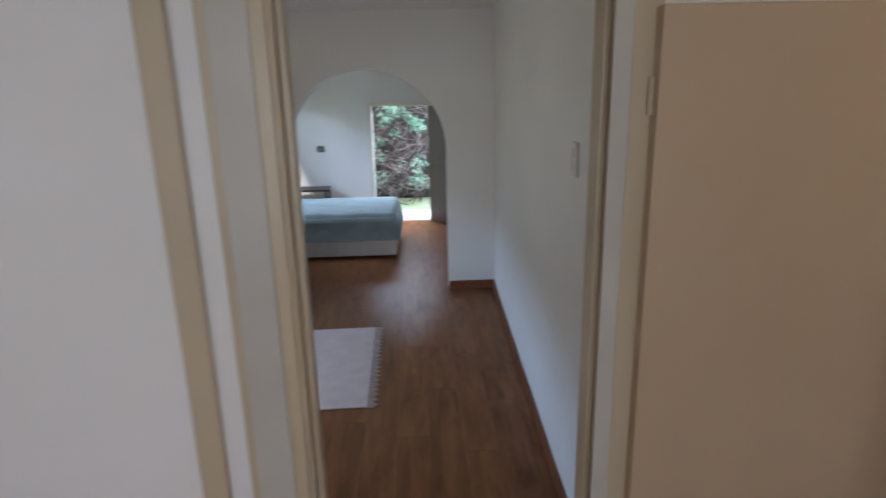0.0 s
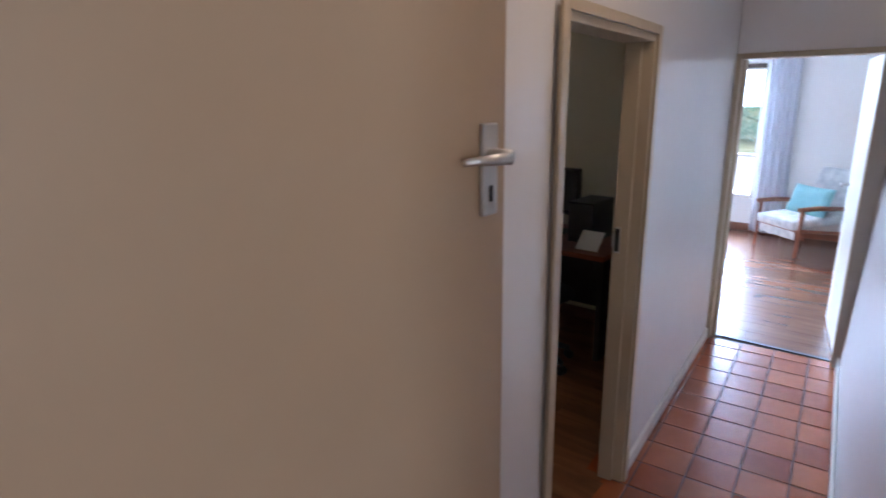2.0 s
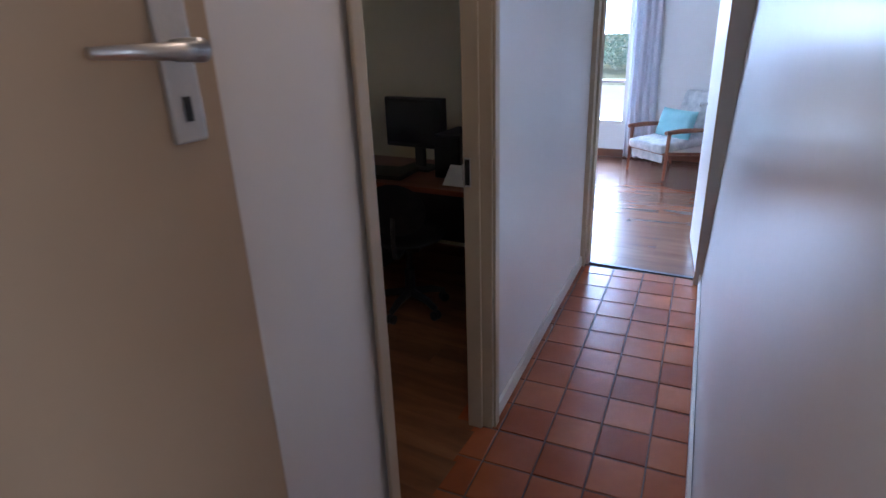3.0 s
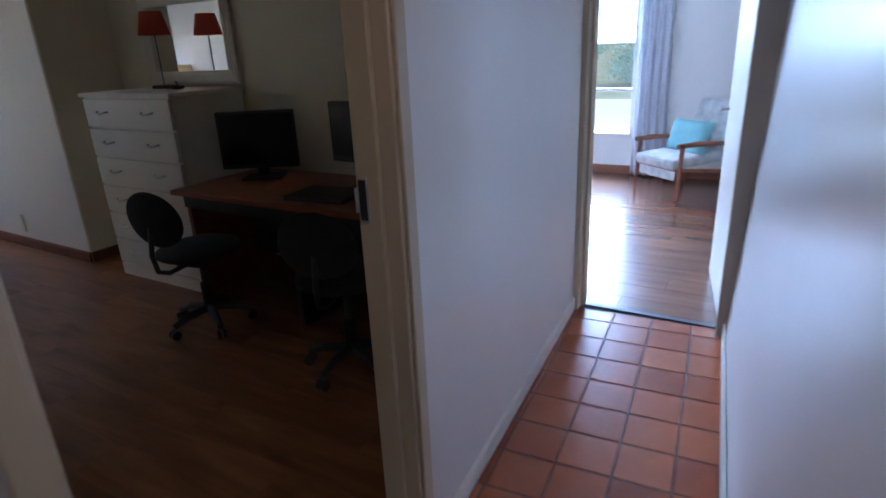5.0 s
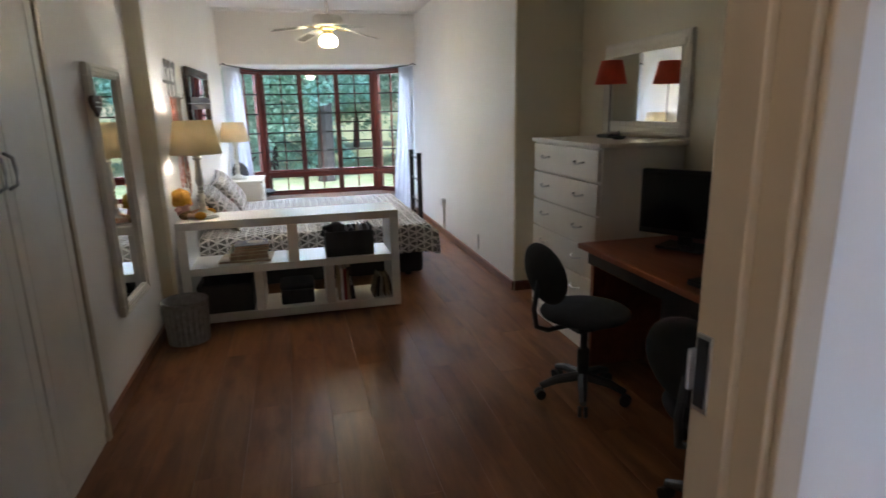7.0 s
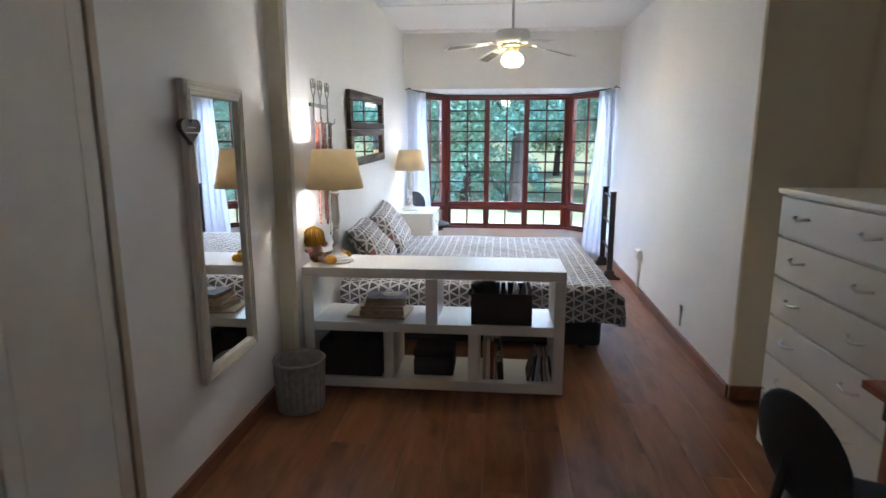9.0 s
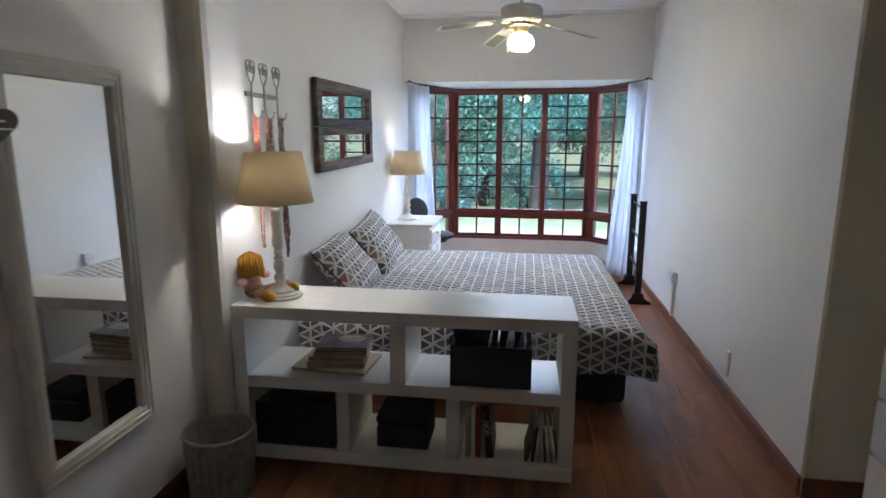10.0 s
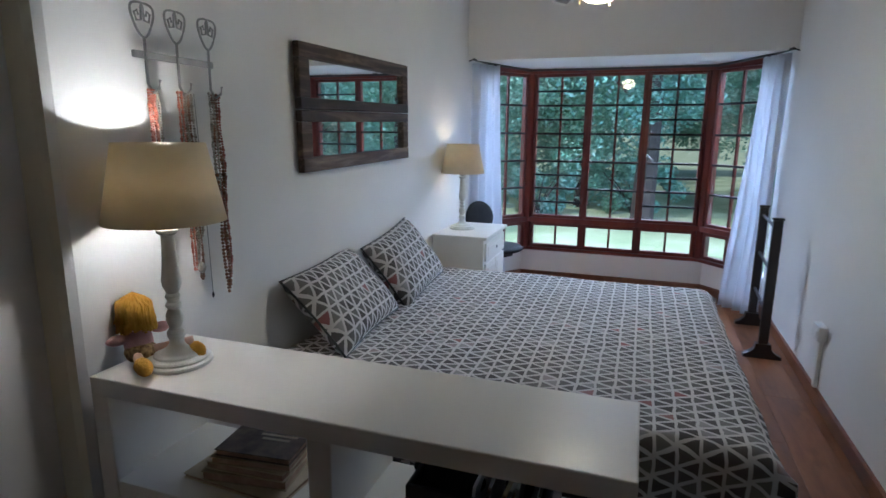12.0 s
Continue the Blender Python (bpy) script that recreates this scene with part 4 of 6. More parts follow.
pillow((1.80, 7.36, 0.675), pillow_rot(54, -4, 9), 0.66, 0.44, 0.19, "printed pillow tipped against the wall at the bed head")

# nightstand
ns = thing("nightstand", (1.665, 8.20, 0.0), "white painted nightstand with a panelled door", "nightstand")
part("body", one_box(0.0, 0.40, 0.02, 0.66, 0.06, 0.67, 0.003), M_white, ns)
part("plinth", one_box(0.01, 0.38, 0.03, 0.65, 0.0, 0.0595, 0.002), M_white, ns)
part("top", one_box(0.0, 0.43, 0.0, 0.68, 0.6705, 0.695, 0.005), M_white, ns)
for y0, y1, z0, z1 in ((0.05, 0.63, 0.50, 0.64), (0.05, 0.335, 0.09, 0.48), (0.345, 0.63, 0.09, 0.48)):
    dpart = part("door" if z1 < 0.6 else "drawer", one_box(0.4005, 0.418, y0, y1, z0, z1, 0.004), M_white, ns)
    part("moulding", one_box(0.4185, 0.423, y0 + 0.04, y1 - 0.04, z0 + 0.035, z1 - 0.035, 0.003), M_white, dpart)
    part("knob", lathe([(0.012, 0), (0.014, 0.012), (0.001, 0.02)], 10, None, Matrix.Translation((0.418, y0 + 0.03 if z1 < 0.6 else (y0 + y1) / 2, (z0 + z1) / 2)) @ Matrix.Rotation(radians(90), 4, "Y")), M_steel, dpart)


def office_chair(x, y, rz, label, seat_z=0.46, back_top=0.83, name="office_chair"):
    o = thing(name, (x, y, 0), label, "office chair", rz, "typist chairs")
    # star base
    for k in range(5):
        a = radians(72 * k + 18)
        c, s = math.cos(a), math.sin(a)
        part("base_arm", tube([(0, 0, 0.115), (0.14 * c, 0.14 * s, 0.10), (0.22 * c, 0.22 * s, 0.07)], [0.026, 0.022, 0.017], 8), M_black, o)
        bm = bmesh.new()
        for w in (-0.014, 0.014):
            lathe([(0.026, -0.009), (0.028, 0), (0.026, 0.009)], 14, bm, Matrix.Translation((0.22 * c - w * s, 0.22 * s + w * c, 0.028)) @ Matrix.Rotation(a + math.pi / 2, 4, "Z") @ Matrix.Rotation(radians(90), 4, "Y"))
        part("castor", bm, M_black, o)
    part("gas_lift", lathe([(0.03, 0.09), (0.03, 0.26), (0.018, 0.265), (0.018, seat_z - 0.05)], 14), M_black, o)
    part("tilt_plate", one_box(-0.1, 0.1, -0.09, 0.09, seat_z - 0.075, seat_z - 0.045, 0.008), M_black, o)
    bm = bmesh.new()
    bmesh.ops.create_uvsphere(bm, u_segments=28, v_segments=14, radius=0.5, matrix=Matrix.Translation((0, 0, seat_z)) @ Matrix.Diagonal((0.45, 0.44, 0.09, 1)))
    part("seat", bm, M_fabric_black, o, "padded black fabric seat", True)
    # back support bar, then the oval pad
    part("back_bar", tube([(-0.06, 0, seat_z - 0.055), (-0.22, 0, seat_z - 0.06), (-0.285, 0, seat_z - 0.03), (-0.30, 0, seat_z + 0.06), (-0.275, 0, back_top - 0.17)], 0.013, 8), M_black, o, smooth=True)
    bm = bmesh.new()
    bmesh.ops.create_uvsphere(bm, u_segments=28, v_segments=14, radius=0.5, matrix=Matrix.Translation((-0.25, 0, back_top - 0.14)) @ Matrix.Rotation(radians(-8), 4, "Y") @ Matrix.Diagonal((0.075, 0.345, 0.30, 1)))
    for v in bm.verts:
        v.co.x += 0.35 * v.co.y ** 2
    part("backrest", bm, M_fabric_black, o, "padded black backrest", True)
    return o


office_chair(3.815, 3.645, 9, "black fabric typist chair with low back beside the desk")
office_chair(3.80, 2.62, 18, "black fabric typist chair pushed close to the desk", 0.48, 0.84)
office_chair(1.985, 9.03, -30, "black typist chair in the bay beside the nightstand", 0.46, 0.84)

# chest of drawers
CX, CY0, CY1, CH = 4.10, 4.055, 4.945, 1.255
ch = thing("chest_of_drawers", (CX, CY0, 0), "tall white painted chest with six drawers and curved steel handles", "chest of drawers")
part("body", one_box(0.012, 0.535, 0.0, CY1 - CY0, 0.0, CH - 0.027, 0.003), M_white, ch)
part("top", one_box(-0.02, 0.545, -0.02, CY1 - CY0 + 0.015, CH - 0.0265, CH, 0.006), M_white, ch)
part("plinth", one_box(-0.004, 0.0115, 0.0, CY1 - CY0, 0.0, 0.085, 0.003), M_white, ch)
dh = (CH - 0.03 - 0.09) / 6
for k in range(6):
    z0 = 0.09 + k * dh
    dr = part("drawer", one_box(-0.010, 0.0115, 0.008, CY1 - CY0 - 0.008, z0 + 0.005, z0 + dh - 0.007, 0.005), M_white, ch)
    for y in (0.22, 0.68):
        zc = z0 + dh * 0.52
        part("handle", tube([(-0.01, y - 0.055, zc + 0.006), (-0.03, y - 0.045, zc + 0.002), (-0.036, y, zc - 0.008), (-0.03, y + 0.045, zc + 0.002), (-0.01, y + 0.055, zc + 0.006)], 0.0055, 8), M_steel, dr, "curved steel handle", True)

# red lamp on the chest
rl_ = thing("red_table_lamp", (4.45, 4.58, CH), "slim table lamp with a red tapered shade on the chest", "table lamp")
part("base", one_box(-0.045, 0.045, -0.07, 0.07, 0, 0.022, 0.004), M_black, rl_, "dark square foot")
part("stem", lathe([(0.0035, 0.022), (0.0035, 0.34)], 10), M_iron, rl_)
bm = bmesh.new()
prof = [(0.098, 0.335), (0.066, 0.475), (0.064, 0.475), (0.096, 0.335)]
rings = [[bm.verts.new((r * math.cos(2 * math.pi * i / 32), r * math.sin(2 * math.pi * i / 32), h)) for i in range(32)] for r, h in prof]
for a, b in zip(rings, rings[1:] + rings[:1]):
    for i in range(32):
        bm.faces.new((a[i], a[(i + 1) % 32], b[(i + 1) % 32], b[i]))
part("shade", bm, M_redshade, rl_, "orange-red fabric shade", True)
cd = thing("small_dish", (4.40, 4.38, CH), "small dark dish with a pen on the chest", "dish")
part("bowl", lathe([(0.03, 0), (0.045, 0.012), (0.047, 0.018), (0.04, 0.014), (0.001, 0.008)], 16), M_black, cd)
part("pen", tube([(-0.02, -0.04, 0.02), (0.03, 0.05, 0.045)], 0.005, 6), M_black, cd)


def framed_mirror(name, x, y0, y1, z0, z1, fw, face, material, label, depth=0.03):
    """A mirror on a wall whose room side looks along +x (face 1) or -x (face -1)."""
    o = thing(name, (x, y0, z0), label, "mirror")
    w, h = y1 - y0, z1 - z0
    d = depth * face

    def slab(a, b, c, e, dd, off=0.0):
        lo, hi = sorted((off, dd))
        return one_box(lo, hi, a, b, c, e, 0.004)
    part("frame", slab(0, w, 0, fw, d), material, o)
    part("frame", slab(0, w, h - fw, h, d), material, o)
    part("frame", slab(0, fw, fw + 0.0005, h - fw - 0.0005, d), material, o)
    part("frame", slab(w - fw, w, fw + 0.0005, h - fw - 0.0005, d), material, o)
    for q in (0.012, fw * 0.55):
        bm = bmesh.new()
        for a, b, c, e in ((q, w - q, q, q + 0.008), (q, w - q, h - q - 0.008, h - q), (q, q + 0.008, q + 0.008, h - q - 0.008), (w - q - 0.008, w - q, q + 0.008, h - q - 0.008)):
            lo, hi = sorted((d - 0.001 * face, d + 0.006 * face))
            box(bm, lo, hi, a, b, c, e, 0.002)
        part("bead", bm, material, o)
    part("glass", slab(fw - 0.003, w - fw + 0.003, fw - 0.003, h - fw + 0.003, d * 0.45, d * 0.2), M_mirror, o, "mirror glass")
    return o


framed_mirror("wall_mirror", 4.673, 4.08, 5.0, 1.27, 1.865, 0.085, -1, M_frame_white, "white framed mirror on the wall above the chest")
framed_mirror("dressing_mirror", 1.527, 4.377, 4.902, 0.425, 1.708, 0.060, 1, M_frame_white, "tall narrow white framed mirror on the wall")

# wooden heart hung on the mirror's corner
bm = bmesh.new()
pts = []
for i in range(40):
    t = 2 * math.pi * i / 40
    pts.append((16 * math.sin(t) ** 3 / 16, (13 * math.cos(t) - 5 * math.cos(2 * t) - 2 * math.cos(3 * t) - math.cos(4 * t)) / 16))
lo = [bm.verts.new((0.0, y * 0.072, z * 0.056)) for y, z in pts]
hi = [bm.verts.new((0.02, y * 0.072, z * 0.056)) for y, z in pts]
bm.faces.new(lo)
bm.faces.new(list(reversed(hi)))
for i in range(40):
    bm.faces.new((lo[i], lo[(i + 1) % 40], hi[(i + 1) % 40], hi[i]))
hh = thing("heart_ornament", (1.5635, 4.365, 1.51), "dark wooden heart hanging from the mirror frame", "ornament")
part("heart", bm, M_heart, hh)
part("ribbon", one_box(0.0205, 0.022, -0.045, 0.05, -0.014, -0.009), M_papers, hh, "pale ribbon")
part("lettering", one_box(0.0205, 0.0215, -0.03, 0.03, 0.006, 0.012), M_papers, hh)
part("string", tube([(0.01, 0, 0.05), (0.0, 0.03, 0.19)], 0.002, 5), M_papers, hh)

# plank mirror: two frames, one over the other
pmr = thing("plank_mirror", (1.647, 6.46, 1.266), "pair of mirrors in weathered dark plank frames on the wall", "mirror")
pmr.rotation_euler = (radians(1.1), 0, 0)
W = 1.24
for z0, z1, lo_, hi_ in ((0.0, 0.282, 0.066, 0.052), (0.286, 0.578, 0.052, 0.066)):
    fw = 0.078
    for a, b, c, e, d in ((0, W, z0, z0 + lo_, 0.036), (0, W, z1 - hi_, z1, 0.035), (0, fw + 0.008, z0 + lo_ + 0.0005, z1 - hi_ - 0.0005, 0.033), (W - fw, W, z0 + lo_ + 0.0005, z1 - hi_ - 0.0005, 0.034)):
        part("plank", one_box(0, d, a, b, c, e, 0.005), M_rustic, pmr)
    part("glass", one_box(0.005, 0.012, fw, W - fw, z0 + lo_ - 0.004, z1 - hi_ + 0.004), M_mirror, pmr, "mirror glass")

# heart hooks with necklaces
hk = thing("hook_rail", (1.66, 5.58, 1.355), "grey wire rail of three heart hooks on the wall", "hook rail")
part("rail", one_box(-0.008, 0.006, 0.005, 0.345, 0.315, 0.337, 0.003), M_wire, hk)
for k, y in enumerate((0.04, 0.17, 0.315)):
    bm = bmesh.new()
    for sgn in (1, -1):
        p = []
        for i in range(15):
            t = i / 14 * math.pi
            p.append((0.012, y + sgn * 0.058 * math.sin(t) ** 0.9 * (0.45 + 0.55 * (i / 14)), 0.425 + 0.05 * -math.cos(t) + (0.016 * math.sin(t) ** 2)))
        p += [(0.012, y + sgn * 0.004, 0.462), (0.012, y + sgn * 0.006, 0.425), (0.012, y + sgn * 0.024, 0.422), (0.012, y + sgn * 0.03, 0.445), (0.012, y + sgn * 0.018, 0.452), (0.012, y + sgn * 0.014, 0.438)]
        tube(p, 0.0038, 6, bm)
    tube([(0.012, y, 0.375), (0.012, y, 0.31), (0.012, y, 0.24), (0.03, y, 0.21), (0.055, y, 0.225), (0.06, y, 0.25)], 0.0045, 6, bm)
    part("heart_hook", bm, M_wire, hk, "heart-shaped wire hook", True)


def necklace(y, z_top, drop, gap, material, label, r=0.0045, twist=0.0, pendant=None):
    """A doubled string of touching beads hanging almost straight down from its hook."""
    o = thing("necklace", (1.685, y - 0.02, z_top - 0.025), label, "necklace", group="necklaces on the hooks")
    bm = bmesh.new()
    rnd_ = random.Random(int(y * 1000) + int(drop * 100))
    step = r * 1.75
    n = int(drop / step)
    for side in (-1, 1):
        for i in range(n + 1):
            f = i / n
            w = gap * min(1.0, 5.0 * (1 - f)) ** 0.5 * (0.75 + 0.25 * math.sin(9 * f + y * 40))
            k = r * rnd_.choice((0.75, 0.9, 1.0, 1.0, 1.35))
            bmesh.ops.create_icosphere(bm, subdivisions=1, radius=k, matrix=Matrix.Translation((side * 0.004 + twist * math.cos(14 * f + side), side * w + 0.012 * f, -drop * f)))
    part("bead_string", bm, material, o, smooth=True)
    if pendant:
        part("pendant", lathe([(0.001, -0.0025), (pendant, -0.002), (pendant, 0.002), (0.001, 0.0025)], 16, None, Matrix.Translation((0.012, 0.012, -drop - pendant)) @ Matrix.Rotation(radians(80), 4, "Y")), M_bead_mix, o, "pale round pendant", True)
    return o


necklace(5.632, 1.60, 0.40, 0.006, M_coral, "coral pink bead necklace hanging from a hook", 0.005)
necklace(5.640, 1.60, 0.62, 0.005, M_coral, "long coral bead necklace hanging from a hook", 0.0042)
necklace(5.652, 1.59, 0.36, 0.007, M_bead_mix, "short shell bead necklace hanging from a hook", 0.0048)
necklace(5.752, 1.60, 0.60, 0.006, M_coral, "coral bead necklace on a hook", 0.0045)
necklace(5.766, 1.595, 0.57, 0.009, M_bead_mix, "mixed shell and stone bead necklace on a hook", 0.006, 0.003, 0.019)
necklace(5.780, 1.59, 0.63, 0.007, M_bead_brown, "brown bead necklace on a hook", 0.005, 0.002)
necklace(5.792, 1.595, 0.48, 0.008, M_bead_mix, "grey stone bead necklace on a hook", 0.0052, 0.002)
necklace(5.898, 1.605, 0.36, 0.007, M_bead_mix, "short pale bead necklace on a hook", 0.005)
necklace(5.912, 1.60, 0.72, 0.010, M_bead_brown, "long dark wooden bead necklace on a hook", 0.0075, 0.004)
necklace(5.926, 1.595, 0.66, 0.008, M_coral_dark, "long red-brown bead necklace on a hook", 0.0055, 0.003)
ch_ = thing("necklace", (1.69, 5.79, 1.575), "thin chain with a small drop pendant on a hook", "necklace", group="necklaces on the hooks")
part("chain", tube([(0, 0, 0), (0.002, 0.01, -0.3), (0, 0.022, -0.70)], 0.0013, 5), M_wire, ch_)
part("drop", lathe([(0.001, -0.012), (0.005, 0), (0.001, 0.014)], 8, None, Matrix.Translation((0, 0.022, -0.71))), M_iron, ch_)

# waste basket
wb = thing("waste_basket", (1.705, 5.08, 0.0), "grey crocheted round waste basket on the floor", "basket")
bm = bmesh.new()
seg, rows_ = 48, 12
prof = [(0.128 + 0.012 * (j / rows_), 0.265 * j / rows_) for j in range(rows_ + 1)] + [(0.143, 0.275), (0.132, 0.275), (0.126, 0.20), (0.118, 0.015), (0.001, 0.012)]
rings = [[bm.verts.new(((r + (0.003 if i % 2 else -0.001) * (1 if k < rows_ else 0)) * math.cos(2 * math.pi * i / seg), (r + (0.003 if i % 2 else -0.001) * (1 if k < rows_ else 0)) * math.sin(2 * math.pi * i / seg), h)) for i in range(seg)] for k, (r, h) in enumerate(prof)]
for a, b in zip(rings, rings[1:]):
    for i in range(seg):
        bm.faces.new((a[i], a[(i + 1) % seg], b[(i + 1) % seg], b[i]))
bm.faces.new(list(reversed(rings[0])))
part("body", bm, M_rope, wb)
part("rim", tube([(0.139 * math.cos(i / 32 * 6.2832), 0.139 * math.sin(i / 32 * 6.2832), 0.278) for i in range(32)], 0.008, 6, None, True), M_rope, wb)

# ceiling fan
fn_ = thing("ceiling_fan", (2.885, 7.17, 1.96), "white four-bladed ceiling fan with brass fittings and a lit opal shade", "ceiling fan", 25)
part("down_rod", lathe([(0.011, 0.415), (0.011, 0.68), (0.05, 0.685), (0.055, 0.73), (0.04, 0.739)], 14), M_steel, fn_)
part("motor", lathe([(0.05, 0.285), (0.125, 0.30), (0.142, 0.32), (0.142, 0.38), (0.13, 0.397), (0.06, 0.41), (0.012, 0.415)], 32), M_lamp_white, fn_, "white motor housing", True)
bm = lathe([(0.06, 0.270), (0.09, 0.283), (0.085, 0.289), (0.04, 0.291)], 24)
lathe([(0.042, 0.225), (0.05, 0.235), (0.05, 0.262), (0.06, 0.269), (0.02, 0.271)], 20, bm)
part("light_fitter", bm, M_brass, fn_, "polished brass light fitter", True)
for k in range(14):
    a = 2 * math.pi * k / 14
    part("vent_slot", one_box(0.066, 0.112, -0.006, 0.006, 0.2905, 0.2945, 0.0, Matrix.Rotation(a, 4, "Z")), M_black, fn_)
bm = lathe([(0.045, 0.225), (0.075, 0.205), (0.09, 0.175), (0.088, 0.145), (0.07, 0.125), (0.06, 0.117), (0.056, 0.121), (0.066, 0.13), (0.083, 0.148), (0.085, 0.174), (0.07, 0.2), (0.04, 0.22)], 28)
part("glass_shade", bm, M_glow, fn_, "lit frosted glass shade", True)
for q in (0.6, 2.6, 4.4):
    part("pull_chain", tube([(0.05 * math.cos(q), 0.05 * math.sin(q), 0.235), (0.08 * math.cos(q), 0.08 * math.sin(q), 0.21), (0.092 * math.cos(q), 0.092 * math.sin(q), 0.105)], 0.002, 5), M_brass, fn_)
for k in range(4):
    a = 2 * math.pi * k / 4
    mrot = Matrix.Rotation(a, 4, "Z")
    tilt = mrot @ Matrix.Translation((0.2, 0, 0.29)) @ Matrix.Rotation(radians(11), 4, "X") @ Matrix.Rotation(radians(9), 4, "Y")
    bl = part("blade", prism([(0, -0.045), (0.36, -0.06), (0.40, -0.045), (0.41, 0.0), (0.40, 0.045), (0.36, 0.06), (0, 0.045)], -0.004, 0.004), M_lamp_white, fn_)
    bl.data.transform(tilt)
    cane = part("cane_panel", one_box(0.13, 0.375, -0.036, 0.036, -0.0065, -0.0045), M_rope, bl, "woven cane inlay")
    cane.data.transform(tilt)
    part("blade_arm", tube([mrot @ Vector((0.10, 0.02, 0.293)), mrot @ Vector((0.16, 0.035, 0.280)), mrot @ Vector((0.24, 0.02, 0.284))], 0.006, 6), M_brass, fn_)

# curtains and rod
rod = thing("curtain_rod", (0, 0, 0), "thin dark metal curtain rod following the bay", "curtain rod")
rp = [(1.70, 9.12, 2.075), (1.78, 9.30, 2.06), (2.06, 9.74, 2.036), (2.9, 9.77, 2.036), (3.70, 9.74, 2.036), (4.03, 9.30, 2.06), (4.12, 9.12, 2.075)]
part("bar", tube(rp, 0.011, 8), M_iron, rod)
for x in (2.3, 2.9, 3.45):
    part("bracket", tube([(x, 9.775, 2.05), (x, 9.87, 2.06)], 0.006, 6), M_iron, rod)
part("end_drop", tube([(1.70, 9.12, 2.075), (1.66, 9.12, 2.06)], 0.006, 6), M_iron, rod)
part("end_drop", tube([(4.12, 9.12, 2.075), (4.16, 9.12, 2.06)], 0.006, 6), M_iron, rod)


def curtain(name, p0, p1, z0, z1, folds, depth, flare, label):
    d = Vector((p1[0] - p0[0], p1[1] - p0[1], 0))
    nrm = Vector((-d.y, d.x, 0)).normalized()
    lean = Vector((flare[0], flare[1], 0))

    def fn(u, v):
        z = z0 + (z1 - z0) * v
        amp = depth * (0.55 + 0.45 * (1 - v))
        w = math.sin(u * folds * 2 * math.pi + 0.6 * math.sin(5 * v)) * amp + 0.3 * amp * math.sin(u * folds * 4.7 + 1)
        base = Vector((p0[0], p0[1], 0)) + d * u + lean * (1 - v) ** 1.5 * u
        return Vector((base.x, base.y, z)) + nrm * w
    bm = cloth_grid(int(folds * 14), 24, fn, lambda u, v: (u, v))
    ob = finish(name, bm, M_curtain, True)
    md_ = ob.modifiers.new("thick", "SOLIDIFY")
    md_.thickness = 0.003
    return tagged(ob, label, "curtain")


curtain("curtain", (1.685, 9.15), (1.86, 9.42), 0.02, 2.05, 4, 0.035, (0.10, 0.05), "thin white curtain drawn aside in the bay beside the lamp")
curtain("curtain", (4.115, 9.15), (3.97, 9.40), 0.02, 2.05, 4, 0.04, (-0.12, 0.02), "thin white curtain drawn aside in the bay beside the towel rack")

# towel rack
tk = thing("towel_rack", (0, 0, 0), "dark-stained wooden standing towel rack against the wall", "towel rack")
P = [(3.985, 8.27), (4.035, 9.0)]
for x, y in P:
    part("post", one_box(x - 0.029, x + 0.029, y - 0.016, y + 0.016, 0.085, 0.925, 0.005), M_rack, tk)
    part("cap", one_box(x - 0.034, x + 0.034, y - 0.020, y + 0.020, 0.9255, 0.94, 0.004), M_rack, tk)
    bm = bmesh.new()
    side = [(-0.115, 0.0), (0.115, 0.0), (0.112, 0.02), (0.08, 0.034), (0.052, 0.062), (0.045, 0.10), (-0.045, 0.10), (-0.052, 0.062), (-0.08, 0.034), (-0.112, 0.02)]
    fr_ = [[bm.verts.new((x + u, yy, w)) for u, w in side] for yy in (y - 0.024, y + 0.024)]
    bm.faces.new(fr_[0])
    bm.faces.new(list(reversed(fr_[1])))
    for i in range(len(side)):
        q = (i + 1) % len(side)
        bm.faces.new((fr_[0][i], fr_[1][i], fr_[1][q], fr_[0][q]))
    bmesh.ops.recalc_face_normals(bm, faces=bm.faces[:])
    part("foot", bm, M_rack, tk, "flared scroll foot")
for z in (0.865, 0.58, 0.30):
    part("rail", tube([(P[0][0], P[0][1], z), (P[1][0], P[1][1], z)], 0.011, 8), M_rack, tk)

# sockets and conduit
so = thing("wall_socket", (4.147, 7.66, 0.0), "white wall socket with a surface conduit down to the skirting", "socket")
part("box", one_box(-0.045, 0.0, -0.06, 0.06, 0.36, 0.445, 0.006), M_plug, so)
part("rocker", one_box(-0.05, -0.0455, -0.04, -0.02, 0.385, 0.415, 0.002), M_plug, so)
part("conduit", one_box(-0.022, 0.0, -0.018, 0.018, 0.085, 0.3595, 0.003), M_plug, so)
s2 = thing("cable_cover", (4.1375, 6.35, 0.0), "short white cable cover on the wall above the skirting", "cable cover")
part("cover", one_box(-0.012, 0.0, -0.02, 0.02, 0.13, 0.28, 0.003), M_plug, s2)

